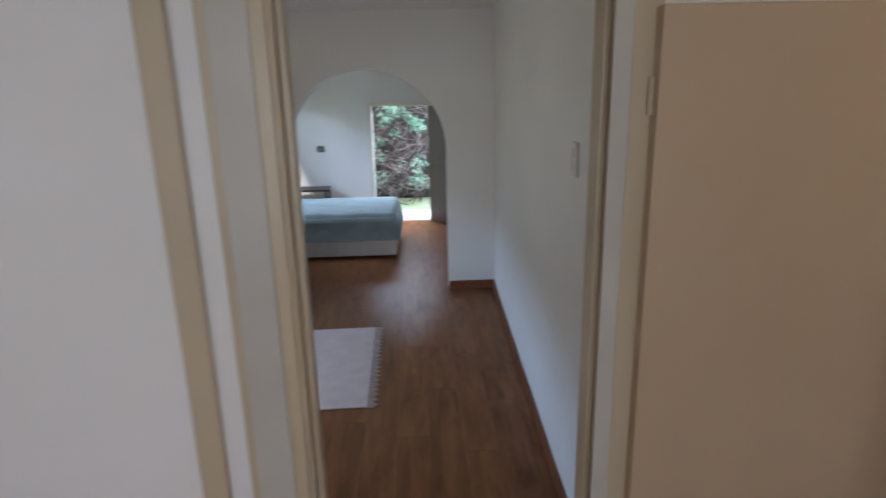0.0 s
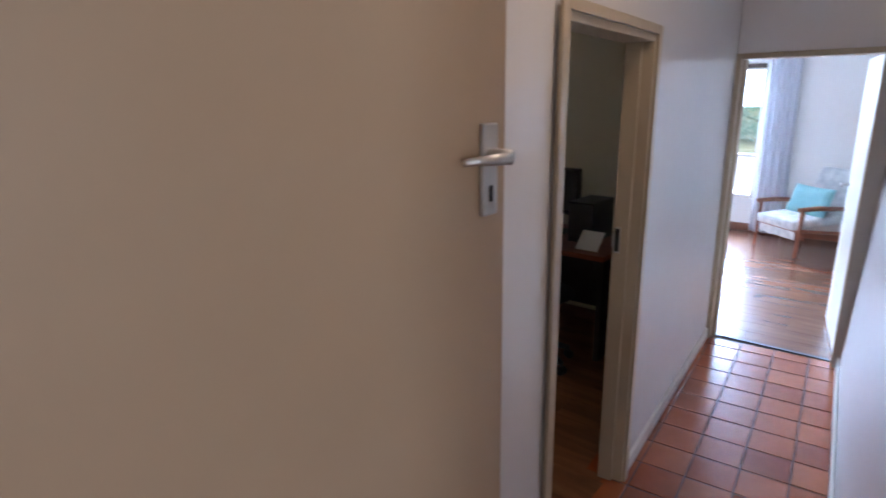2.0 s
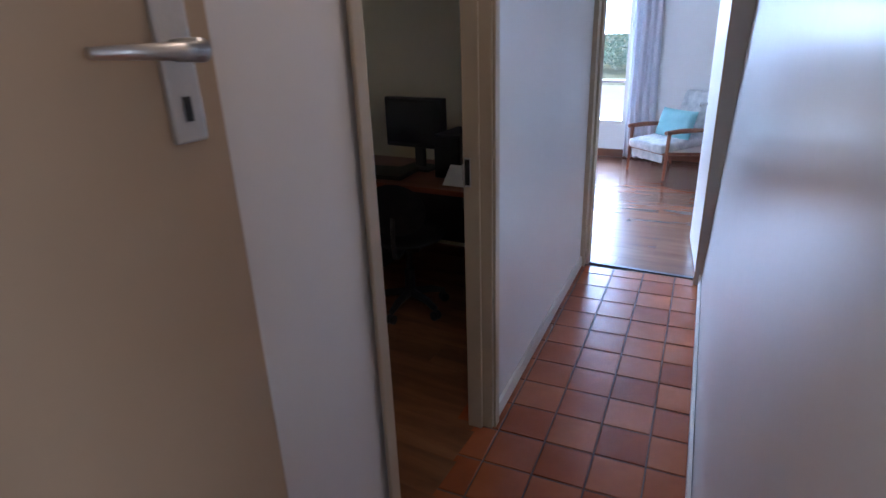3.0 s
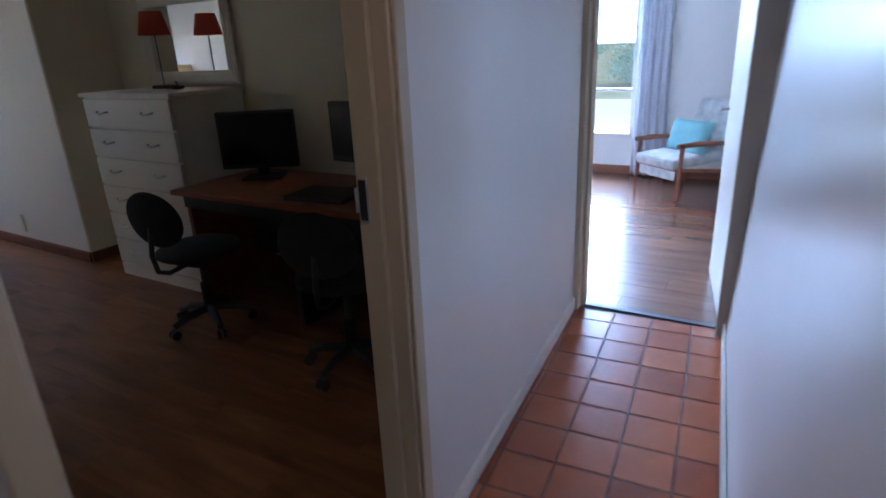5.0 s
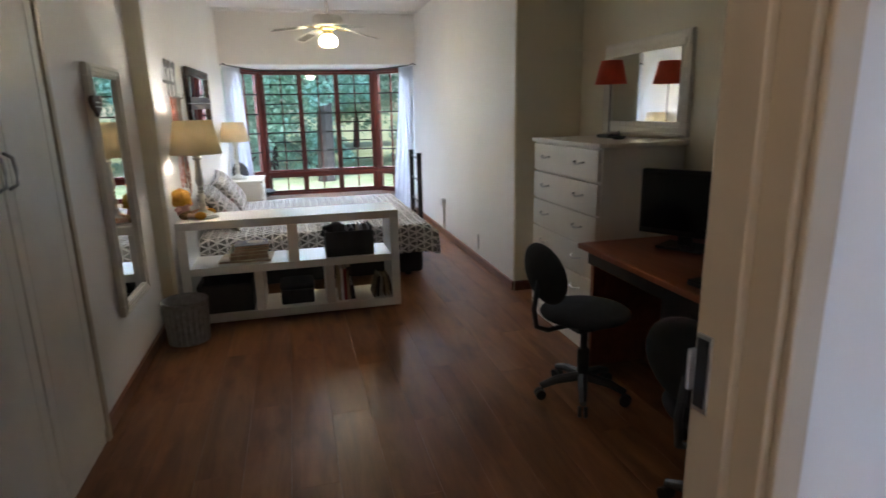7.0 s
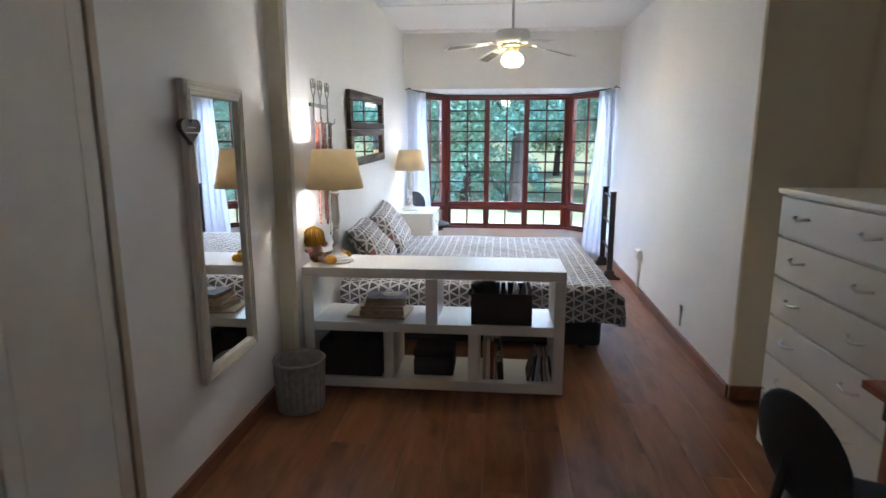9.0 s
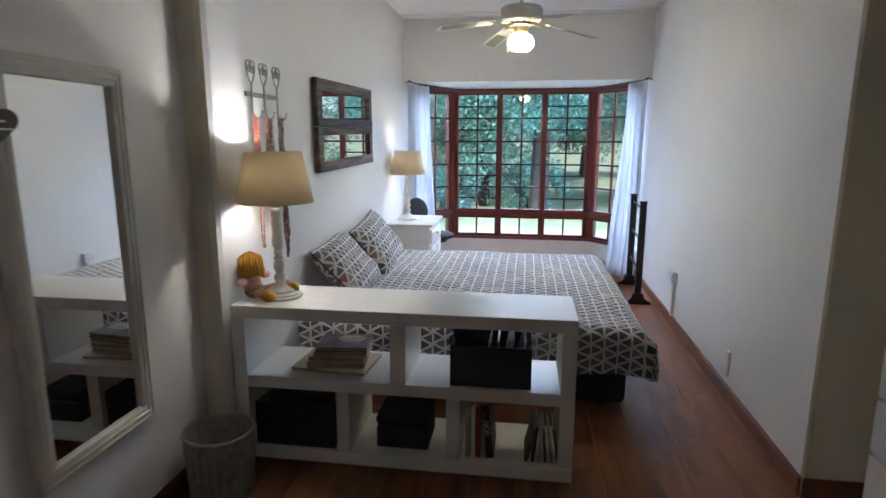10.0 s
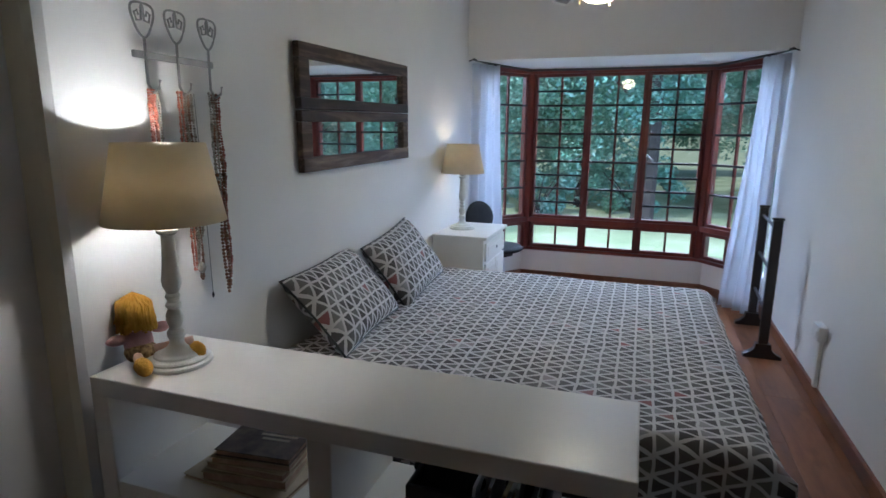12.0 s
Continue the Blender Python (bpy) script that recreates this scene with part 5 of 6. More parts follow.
# wardrobe doors in the wall
for k, (y0, y1) in enumerate(((3.358, 3.842), (2.866, 3.350), (2.374, 2.858), (1.94, 2.366))):
    w = thing("wardrobe_door", (1.5255, y0 + 0.03, 0.07), "white panelled built-in wardrobe door with a bow handle", "wardrobe door", group="wardrobe doors")
    part("panel", one_box(0, 0.02, 0.002, y1 - y0 - 0.002, 0.0, 1.96, 0.003), M_frame_white, w)
    bm = bmesh.new()
    ww = y1 - y0
    for a, b, c, e in ((0.06, 0.075, 0.07, 1.89), (ww - 0.075, ww - 0.06, 0.07, 1.89), (0.075, ww - 0.075, 0.07, 0.085), (0.075, ww - 0.075, 1.875, 1.89)):
        box(bm, 0.0202, 0.0222, a, b, c, e, 0.001)
    part("moulding", bm, M_frame_white, w)
    yy = 0.035 if k % 2 == 0 else ww - 0.035
    part("handle", tube([(0.02, yy, 1.15), (0.045, yy, 1.165), (0.05, yy, 1.21), (0.045, yy, 1.255), (0.02, yy, 1.27)], 0.006, 8), M_steel, w, "steel bow handle", True)
wt = thing("wardrobe_trim", (1.5255, 1.93, 0.0), "white trim round the built-in wardrobe", "trim", kind="structure")
part("stile", one_box(0, 0.028, 1.945, 1.985, 0.0, 2.10, 0.004), M_cream, wt, "yellowed cream stile")
part("plinth", one_box(0, 0.012, 0.0, 1.944, 0.0, 0.068, 0.003), M_frame_white, wt)
part("head", one_box(0, 0.024, 0.0, 1.944, 2.032, 2.10, 0.004), M_frame_white, wt)

# desk
dk = thing("desk", (3.965, 2.28, 0), "cherry veneered office desk with a black front panel against the wall", "desk")
part("desktop", one_box(0, 0.70, 0, 1.735, 0.69, 0.72, 0.006), M_desk, dk)
part("edge_strip", one_box(-0.006, -0.0005, 0.0, 1.735, 0.691, 0.7185, 0.002), M_desk, dk, "rounded cherry edge")
for y in (0.03, 0.86, 1.665):
    part("leg_panel", one_box(0.06, 0.66, y, y + 0.035, 0.0, 0.6895, 0.003), M_desk if y > 1.6 else M_black, dk)
part("modesty_panel", one_box(0.50, 0.52, 0.07, 0.855, 0.2, 0.6895), M_black, dk)
part("modesty_panel", one_box(0.50, 0.52, 0.90, 1.66, 0.2, 0.6895), M_black, dk)
part("apron", one_box(0.02, 0.04, 0.07, 1.66, 0.62, 0.6895), M_black, dk)


def monitor(x, y, rz, w, h, z, label, base=0.72):
    o = thing("monitor", (x, y, base), label, "monitor", rz)
    part("foot", one_box(-0.09, 0.09, -0.12, 0.12, 0, 0.015, 0.006), M_black, o)
    part("neck", one_box(-0.015, 0.02, -0.035, 0.035, 0.0155, z - base + 0.06, 0.005), M_black, o)
    part("bezel", one_box(-0.06, -0.016, -w / 2, w / 2, z - base, z - base + h, 0.008), M_black, o)
    part("screen", one_box(-0.0625, -0.0602, -w / 2 + 0.018, w / 2 - 0.018, z - base + 0.03, z - base + h - 0.018), M_screen, o, "dark glossy screen")
    return o


monitor(4.42, 3.72, 32, 0.46, 0.34, 0.79, "black computer monitor switched off on the desk")
monitor(4.40, 2.87, -4, 0.46, 0.32, 0.87, "black computer monitor on a tall stand on the desk")
lp_ = thing("laptop", (4.16, 3.0, 0.722), "closed black laptop on the desk", "laptop", 6)
part("body", one_box(-0.13, 0.13, -0.18, 0.18, 0, 0.016, 0.004), M_black, lp_)
part("lid", one_box(-0.13, 0.13, -0.18, 0.18, 0.0165, 0.026, 0.004), M_leather, lp_)
pc = thing("computer_tower", (4.36, 2.56, 0.722), "black computer box standing on the desk", "computer")
part("case", one_box(-0.16, 0.16, -0.09, 0.09, 0, 0.27, 0.006), M_black, pc)
part("front_panel", one_box(-0.166, -0.1605, -0.085, 0.085, 0.01, 0.26, 0.003), M_screen, pc)
pp = thing("paper_sheets", (4.06, 2.45, 0.721), "white paper sheets leaning on the computer box", "papers")
part("sheet", one_box(0.0, 0.002, -0.08, 0.07, 0.0, 0.15, 0.0, Matrix.Rotation(radians(48), 4, "Y")), M_papers, pp)

# things in the bookcase
bx, by = 1.655, 5.322
z = 0.419
for i, (w, d, t, rot, mt_, lb) in enumerate(((0.36, 0.25, 0.016, -4, M_paper, "thin folded paper under the book pile"), (0.27, 0.215, 0.03, 8, M_cover_tan, "thick tan book in the pile"),
                                         (0.26, 0.205, 0.025, 3, M_paper, "old yellowed book in the pile"), (0.25, 0.20, 0.022, 9, M_cover_tan, "worn tan book in the pile"),
                                         (0.24, 0.19, 0.02, 6, M_cover_dark, "worn dark book with title on top of the pile"))):
    b = thing("book", (bx + 0.425 + 0.010 * i, by + 0.195, z), lb, "book", rot, "pile of old books")
    part("page_block", one_box(-w / 2 + 0.004, w / 2 - 0.004, -d / 2 + 0.004, d / 2 - 0.004, 0.003, t - 0.003), M_pages, b, "browned page block")
    part("cover", one_box(-w / 2, w / 2, -d / 2, d / 2, t - 0.0029, t, 0.0), mt_, b)
    part("cover", one_box(-w / 2, w / 2, -d / 2, d / 2, 0.0, 0.0029, 0.0), mt_, b)
    if i == 4:
        for q, ln in enumerate((0.10, 0.13, 0.12, 0.09)):
            part("title_bar", one_box(-ln / 2 + 0.03, ln / 2 + 0.03, 0.056 - q * 0.022, 0.066 - q * 0.022, t + 0.0003, t + 0.001), M_paper, b)
    z += t + 0.0008


def crate(x, y, z, w, d, h, label, material, name="storage_box"):
    o = thing(name, (x, y, z), label, "storage box", 0, "dark storage boxes")
    t = 0.012
    part("bottom", one_box(-w / 2, w / 2, -d / 2, d / 2, 0, t, 0.002), material, o)
    for a, b, c, e in ((-w / 2, w / 2, -d / 2, -d / 2 + t), (-w / 2, w / 2, d / 2 - t, d / 2), (-w / 2, -w / 2 + t, -d / 2 + t, d / 2 - t), (w / 2 - t, w / 2, -d / 2 + t, d / 2 - t)):
        part("side", one_box(a, b, c, e, t, h, 0.003), material, o)
    return o


crate(bx + 1.165, by + 0.17, 0.419, 0.35, 0.29, 0.185, "black leatherette box filled with papers in the bookcase", M_leather)
crate(bx + 0.27, by + 0.16, 0.0765, 0.375, 0.29, 0.205, "black leatherette box with a bag in it, low in the bookcase", M_leather)
rnd = random.Random(9)
for k in range(9):
    f = thing("folder", (bx + 1.14 + 0.02 * k, by + 0.17, 0.433), "folder standing in the black box", "folder", rnd.uniform(-4, 4), "folders in the box")
    part("cover", one_box(-0.004, 0.004, -0.11, 0.11, 0, 0.17 + rnd.uniform(0, 0.03), 0.0, Matrix.Rotation(radians(rnd.uniform(4, 16)), 4, "Y")), rnd.choice([M_papers, M_cover_dark, M_charcoal, M_steel, M_paper]), f)
for x, zz, s in ((bx + 1.06, 0.585, 0.085), (bx + 0.25, 0.245, 0.125)):
    bm = bmesh.new()
    bmesh.ops.create_icosphere(bm, subdivisions=4, radius=1.0)
    for v in bm.verts:
        n = noise.noise(v.co * 1.6 + Vector((x, 0, 0))) * 0.28 + noise.noise(v.co * 4) * 0.08
        v.co = Vector((v.co.x * s * 1.15, v.co.y * s * 0.9, v.co.z * s * 0.75)) * (1 + n)
    bag = finish("cloth_bag", bm, M_charcoal, True)
    bag.location = (x, by + 0.16, zz)
    tagged(bag, "crumpled dark grey cloth bag in the box", "bag", group="bags in boxes")
lb = thing("lidded_box", (bx + 0.765, by + 0.17, 0.0765), "charcoal felt box with a curved lid in the bookcase", "storage box")
part("body", one_box(-0.12, 0.12, -0.11, 0.11, 0, 0.105, 0.01), M_charcoal, lb)
bm = one_box(-0.125, 0.125, -0.115, 0.115, 0.1055, 0.16, 0.024)
part("lid", bm, M_charcoal, lb)
xx = bx + 1.06
for k, (t, h, d, mt_, tl, lbl) in enumerate(((0.02, 0.235, 0.2, M_cover_tan, 0, "tan book standing in the bookcase"), (0.016, 0.245, 0.2, M_papers, 0, "white book standing in the bookcase"), (0.022, 0.24, 0.2, M_cover_red, 0, "red book standing in the bookcase"),
                                   (0.018, 0.225, 0.2, M_cover_tan, 0, "brown book standing in the bookcase"), (0.034, 0.255, 0.21, M_cover_black, 6, "thick black book with white spine lettering"), (0.014, 0.16, 0.19, M_cover_dark, -14, "dark booklet leaning in the bookcase"), (0.012, 0.165, 0.19, M_cover_black, -6, "black booklet in the bookcase"),
                                   (0.012, 0.15, 0.18, M_steel, -3, "silver case in the bookcase"), (0.012, 0.155, 0.18, M_cover_dark, 4, "dark case in the bookcase"), (0.012, 0.15, 0.18, M_cover_tan, 7, "tan case in the bookcase"), (0.012, 0.16, 0.18, M_cover_dark, 9, "dark leaning case in the bookcase"))):
    if k == 5:
        xx += 0.13
    b = thing("book", (xx, by + 0.04, 0.0765), lbl, "book", 0, "books in the bookcase")
    rm = Matrix.Rotation(radians(-tl), 4, "Y")
    part("page_block", one_box(0.002, t - 0.002, 0.003, d - 0.003, 0.003, h - 0.003, 0.0, rm), M_paper, b)
    part("cover", one_box(0.0, 0.0018, 0.0, d, 0.0, h, 0.0, rm), mt_, b)
    part("cover", one_box(t - 0.0018, t, 0.0, d, 0.0, h, 0.0, rm), mt_, b)
    part("spine", one_box(0.0019, t - 0.0019, 0.0, 0.0025, 0.0, h, 0.0, rm), mt_, b)
    if k == 4:
        cu = bpy.data.curves.new("lettering", "FONT")
        cu.body, cu.size, cu.extrude = "SON", 0.034, 0.0005
        tx = new("lettering", cu)
        tx.parent = b
        tx.matrix_basis = rm @ Matrix.Translation((0.029, -0.001, 0.11)) @ Matrix.Rotation(radians(90), 4, "X") @ Matrix.Rotation(radians(90), 4, "Z")
        cu.materials.append(M_papers)
    xx += t + 0.004 + (0.012 if k > 4 else 0)

# ---- passage and the room behind the arch ----
sw = thing("light_switch", (0.99, 2.60, 1.655), "white double light switch on the passage wall", "light switch")
part("plate", one_box(-0.012, 0.03, -0.04, 0.04, -0.07, 0.07, 0.003), M_plug, sw)
part("rocker", one_box(-0.018, -0.0125, -0.012, 0.012, 0.01, 0.045, 0.002), M_plug, sw)
part("rocker", one_box(-0.018, -0.0125, -0.012, 0.012, -0.045, -0.01, 0.002), M_plug, sw)

rg = thing("rug", (-0.57, 4.21, 0.004), "pale woven rug with a fringed edge on the passage floor", "rug", 1.5)
part("weave", one_box(-0.52, 0.52, -0.66, 0.66, 0, 0.008, 0.002), M_rug, rg)
for k in range(60):
    y = -0.655 + 1.31 * k / 59
    part("tassel", one_box(0.521, 0.56 + 0.012 * ((k * 5) % 3), y - 0.005, y + 0.003, 0.0, 0.004), M_rug, rg)

b2 = thing("guest_bed", (-0.76, 7.82, 0), "single bed with a blue-grey cover and white valance", "bed")
part("base", one_box(-0.82, 0.80, -0.66, 0.66, 0.03, 0.26, 0.015), M_valance, b2, "white cotton valance")
part("mattress", one_box(-0.83, 0.82, -0.68, 0.68, 0.2605, 0.52, 0.05), M_bluebed, b2)


def cover(u, v):
    x, y = -0.835 + u * 1.69, -0.70 + v * 1.40
    z = 0.56 + 0.012 * noise.noise(Vector((x * 3, y * 3, 0)))
    e = max(0.0, x - 0.78) / 0.075, max(0.0, abs(y) - 0.62) / 0.08
    q = max(e)
    if q > 0:
        z -= 0.33 * min(1, q) ** 1.4
        x += 0.01 * math.sin(y * 20) * q
        y += 0.012 * math.sin(x * 18) * q
    return Vector((x, y, z))


part("bedcover", cloth_grid(60, 60, cover, lambda u, v: (u, v)), M_bluebed, b2, "blue-grey quilted bedcover", True)
art = thing("wall_ornament", (-1.17, 9.315, 1.19), "small dark ornament on the white wall", "ornament")
part("plaque", one_box(-0.055, 0.055, -0.02, 0.0, -0.045, 0.045, 0.008), M_cover_dark, art)
part("boss", one_box(-0.025, 0.025, -0.03, -0.0205, -0.02, 0.02, 0.005), M_leaf, art)
bt = thing("bedside_table", (-1.48, 9.0, 0), "dark wooden bedside table beyond the bed", "bedside table")
part("top", one_box(-0.2, 0.45, -0.2, 0.2, 0.60, 0.63, 0.004), M_dark_wood, bt)
for x in (-0.17, 0.42):
    for y in (-0.17, 0.17):
        part("leg", one_box(x - 0.018, x + 0.018, y - 0.018, y + 0.018, 0, 0.5995), M_dark_wood, bt)
cb = thing("dark_cupboard", (-1.73, 5.26, 0), "dark brown wooden cupboard against the passage wall", "cupboard")
part("body", one_box(0, 0.50, 0.0, 0.585, 0.0, 1.75, 0.006), M_dark_wood, cb)
for y0, y1 in ((0.01, 0.288), (0.297, 0.575)):
    dd = part("door", one_box(0.5005, 0.518, y0, y1, 0.06, 1.70, 0.004), M_dark_wood, cb)
    part("knob", lathe([(0.01, 0), (0.013, 0.015), (0.001, 0.02)], 10, None, Matrix.Translation((0.518, (y0 + y1) / 2, 0.9)) @ Matrix.Rotation(radians(90), 4, "Y")), M_steel, dd)

# ---- far room ----
ac = thing("armchair", (7.886, 1.783, 0), "teak armchair with pale floral seat and back pads", "armchair", 140)
ac.scale = (0.95, 0.98, 0.88)
for y in (-0.30, 0.30):
    part("front_leg", tube([(0.30, y, 0), (0.27, y, 0.56)], [0.014, 0.022], 8), M_chairwood, ac)
    part("back_leg", tube([(-0.36, y, 0), (-0.28, y, 0.30), (-0.36, y, 0.58)], [0.014, 0.022, 0.018], 8), M_chairwood, ac)
    bm = tube([(0.32, y, 0.57), (0.1, y, 0.575), (-0.38, y, 0.545)], [0.026, 0.03, 0.022], 8)
    part("armrest", bm, M_chairwood, ac)
    part("side_rail", tube([(0.28, y, 0.32), (-0.30, y, 0.25)], 0.02, 8), M_chairwood, ac)
part("front_rail", tube([(0.28, -0.30, 0.31), (0.28, 0.30, 0.31)], 0.02, 8), M_chairwood, ac)
part("seat", one_box(-0.30, 0.32, -0.275, 0.275, 0.33, 0.45, 0.04, Matrix.Rotation(radians(4), 4, "Y")), M_floral, ac, "pale floral seat pad")
part("backrest", one_box(-0.06, 0.06, -0.275, 0.275, 0.0, 0.60, 0.045, Matrix.Translation((-0.30, 0, 0.40)) @ Matrix.Rotation(radians(-20), 4, "Y")), M_floral, ac, "pale floral back pad")
part("valance", one_box(0.285, 0.295, -0.25, 0.25, 0.20, 0.34), M_floral, ac, "hanging white cover edge")


def plain_cushion(loc, rot, w, h, t, material, label):
    o = thing("cushion", loc, label, "cushion")
    o.matrix_basis = Matrix.Translation(loc) @ rot
    for s in (1, -1):
        def fn(u, v, s=s):
            a, b = 2 * u - 1, 2 * v - 1
            e = max(0.0, 1 - a ** 4) ** 0.5 * max(0.0, 1 - b ** 4) ** 0.5
            return Vector((a * w / 2 * (1 - 0.05 * (1 - b * b)), b * h / 2 * (1 - 0.05 * (1 - a * a)), s * (t / 2 * e + 0.001)))
        part("front" if s > 0 else "back", cloth_grid(18, 16, fn, lambda u, v: (u, v)), material, o, smooth=True)


plain_cushion((7.95, 1.73, 0.52), Matrix.Rotation(radians(140 + 90), 4, "Z") @ Matrix.Rotation(radians(72), 4, "X"), 0.52, 0.34, 0.13, M_teal, "turquoise linen cushion propped on the armchair")
curtain("curtain", (8.42, 2.37), (8.42, 2.05), 0.02, 2.3, 4, 0.035, (0, -0.03), "white curtain hanging beside the far window")
cr_ = thing("curtain_rail", (8.42, 2.0, 2.32), "dark wooden curtain rail over the far window", "curtain rail")
part("rail", tube([(0, 0, 0), (0, 2.3, 0)], 0.018, 10), M_dark_wood, cr_)
for y in (0.1, 2.2):
    part("bracket", tube([(0, y, 0), (0.078, y, 0)], 0.008, 6), M_dark_wood, cr_)
bd = thing("window_blind", (8.46, 2.40, 1.93), "dark wooden pelmet strip across the far window", "blind")
part("slat", one_box(0, 0.025, 0, 1.62, 0.0, 0.05, 0.003), M_dark_wood, bd)

# ---- floors ----
fl = new("floor_bedroom", None)
fl.empty_display_size = 0.1
tagged(fl, "reddish-brown laminate plank floor", "floor", kind="structure")
part("subfloor", prism([(1.2, 1.68), (4.86, 1.68), (4.86, 9.37), BAY[3], (3.9, 10.0), (1.9, 10.0), BAY[0], (1.2, 9.37)], -0.06, -0.012), M_grout, fl)
PLANKS = {}


def plank_mesh(w, l, material):
    key = (round(w, 3), round(l, 3), material.name)
    if key not in PLANKS:
        bm = bmesh.new()
        g, b = 0.0003, 0.0006
        lo = [bm.verts.new(p) for p in ((g, g, -0.012), (w - g, g, -0.012), (w - g, l - g, -0.012), (g, l - g, -0.012))]
        me_ = [bm.verts.new(p) for p in ((g, g, -b), (w - g, g, -b), (w - g, l - g, -b), (g, l - g, -b))]
        hi = [bm.verts.new(p) for p in ((g + b, g + b, 0), (w - g - b, g + b, 0), (w - g - b, l - g - b, 0), (g + b, l - g - b, 0))]
        for a, c in ((lo, me_), (me_, hi)):
            for i in range(4):
                bm.faces.new((a[i], a[(i + 1) % 4], c[(i + 1) % 4], c[i]))
        bm.faces.new(hi)
        me = bpy.data.meshes.new("plank")
        bm.to_mesh(me)
        bm.free()
        me.materials.append(material)
        PLANKS[key] = me
    return PLANKS[key]


def planks(parent, x0, x1, y0f, y1f, w=0.192, l=1.26, material=M_wood_floor):
    k = 0
    x = x0
    while x < x1 - 0.01:
        ww = min(w, x1 - x)
        ya, yb = y0f(x + ww / 2), y1f(x + ww / 2)
        y = ya
        first = (0.42 * k) % 1.0 * l + 0.15
        while y < yb - 0.01:
            ll = min(first if y == ya else l, yb - y)
            o = new("plank", plank_mesh(ww, ll, material))
            o.location = (x, y, 0)
            o.parent = parent
            y += ll
        x += ww
        k += 1


def bay_edge(x):
    if x < 1.66 or x > 4.14:
        return 9.37
    if x < 2.03:
        return 9.40 + (x - 1.645) / 0.385 * 0.46
    if x > 3.735:
        return 9.40 + (4.16 - x) / 0.425 * 0.46
    return 9.87


planks(fl, 1.40, 4.70, lambda x: hall_y(x) + 0.06, bay_edge)
fl2 = new("floor_passage", None)
fl2.empty_display_size = 0.1
tagged(fl2, "reddish-brown laminate plank floor of the passage", "floor", kind="structure")
part("subfloor", one_box(-1.87, 1.2, 1.45, 9.47, -0.06, -0.012), M_grout, fl2)
planks(fl2, -1.75, 1.14, lambda x: hall_y(x) + 0.06, lambda x: 9.40)
fl3 = new("floor_far", None)
fl3.empty_display_size = 0.1
tagged(fl3, "dark laminate plank floor of the far room", "floor", kind="structure")
part("subfloor", one_box(4.95, 8.65, 0.1, 4.55, -0.06, -0.012), M_grout, fl3)
planks(fl3, 4.95, 8.52, lambda x: 0.26, lambda x: 4.4, 0.192, 1.26, M_wood_far)
fl4 = new("floor_hall", None)
fl4.empty_display_size = 0.1
tagged(fl4, "glossy terracotta tile floor with dark grout", "floor", kind="structure")
gb = one_box(-1.35, 4.95, 0.62, 1.93, -0.06, -0.0035)
box(gb, -1.35, 1.42, -2.3, 0.6195, -0.06, -0.0035)
part("grout_bed", gb, M_grout, fl4)
tmesh = []
for v in range(3):
    T = 0.197
    bm = bmesh.new()
    g, b = 0.0035, 0.003
    jit = [(0, 0), (0.0006 * v, -0.0006), (-0.0008, 0.0005 * v), (0.0005, 0.0007)]
    lo = [bm.verts.new((x + jx, y + jy, -0.03)) for (x, y), (jx, jy) in zip(((g, g), (T - g, g), (T - g, T - g), (g, T - g)), jit)]
    md_ = [bm.verts.new((x + jx, y + jy, -0.0025)) for (x, y), (jx, jy) in zip(((g, g), (T - g, g), (T - g, T - g), (g, T - g)), jit)]
    hi = [bm.verts.new((x + jx, y + jy, 0)) for (x, y), (jx, jy) in zip(((g + b, g + b), (T - g - b, g + b), (T - g - b, T - g - b), (g + b, T - g - b)), jit)]
    for a, c in ((lo, md_), (md_, hi)):
        for i in range(4):
            bm.faces.new((a[i], a[(i + 1) % 4], c[(i + 1) % 4], c[i]))
    bm.faces.new(hi)
    me = bpy.data.meshes.new("tile")
    bm.to_mesh(me)
    bm.free()
    me.materials.append(M_tile)
    tmesh.append(me)
rnd = random.Random(3)
tm_ = Matrix.Translation((5.02, hall_r(5.02) - 0.034, 0)) @ Matrix.Rotation(math.atan(0.084), 4, "Z")
count = 0
for i in range(1, 32):
    for j in range(-17, 6):
        p = tm_ @ Vector((-0.197 * i, 0.197 * j - 0.01, 0))
        if p.x < -1.25 or p.y > hall_y(p.x) + 0.02 or p.y < -2.2:
            continue
        if p.x > 1.22 and p.y < hall_r(p.x) - 0.25:
            continue
        o = new("tile", tmesh[rnd.randrange(3)])
        o.matrix_basis = Matrix.Translation((p.x, p.y, rnd.uniform(-0.0006, 0.0006))) @ Matrix.Rotation(math.atan(0.084), 4, "Z") @ Matrix.Rotation(radians(rnd.uniform(-0.12, 0.12)), 4, "X") @ Matrix.Diagonal((0.62 if i == 1 else 1.0, 1, 1, 1))
        o.parent = fl4
        count += 1
th = thing("threshold", (0, 0, 0), "dark metal strip between tiles and laminate", "threshold", kind="structure")
part("strip", one_box(4.93, 4.965, 1.15, 1.85, -0.002, 0.006, 0.002), M_iron, th)

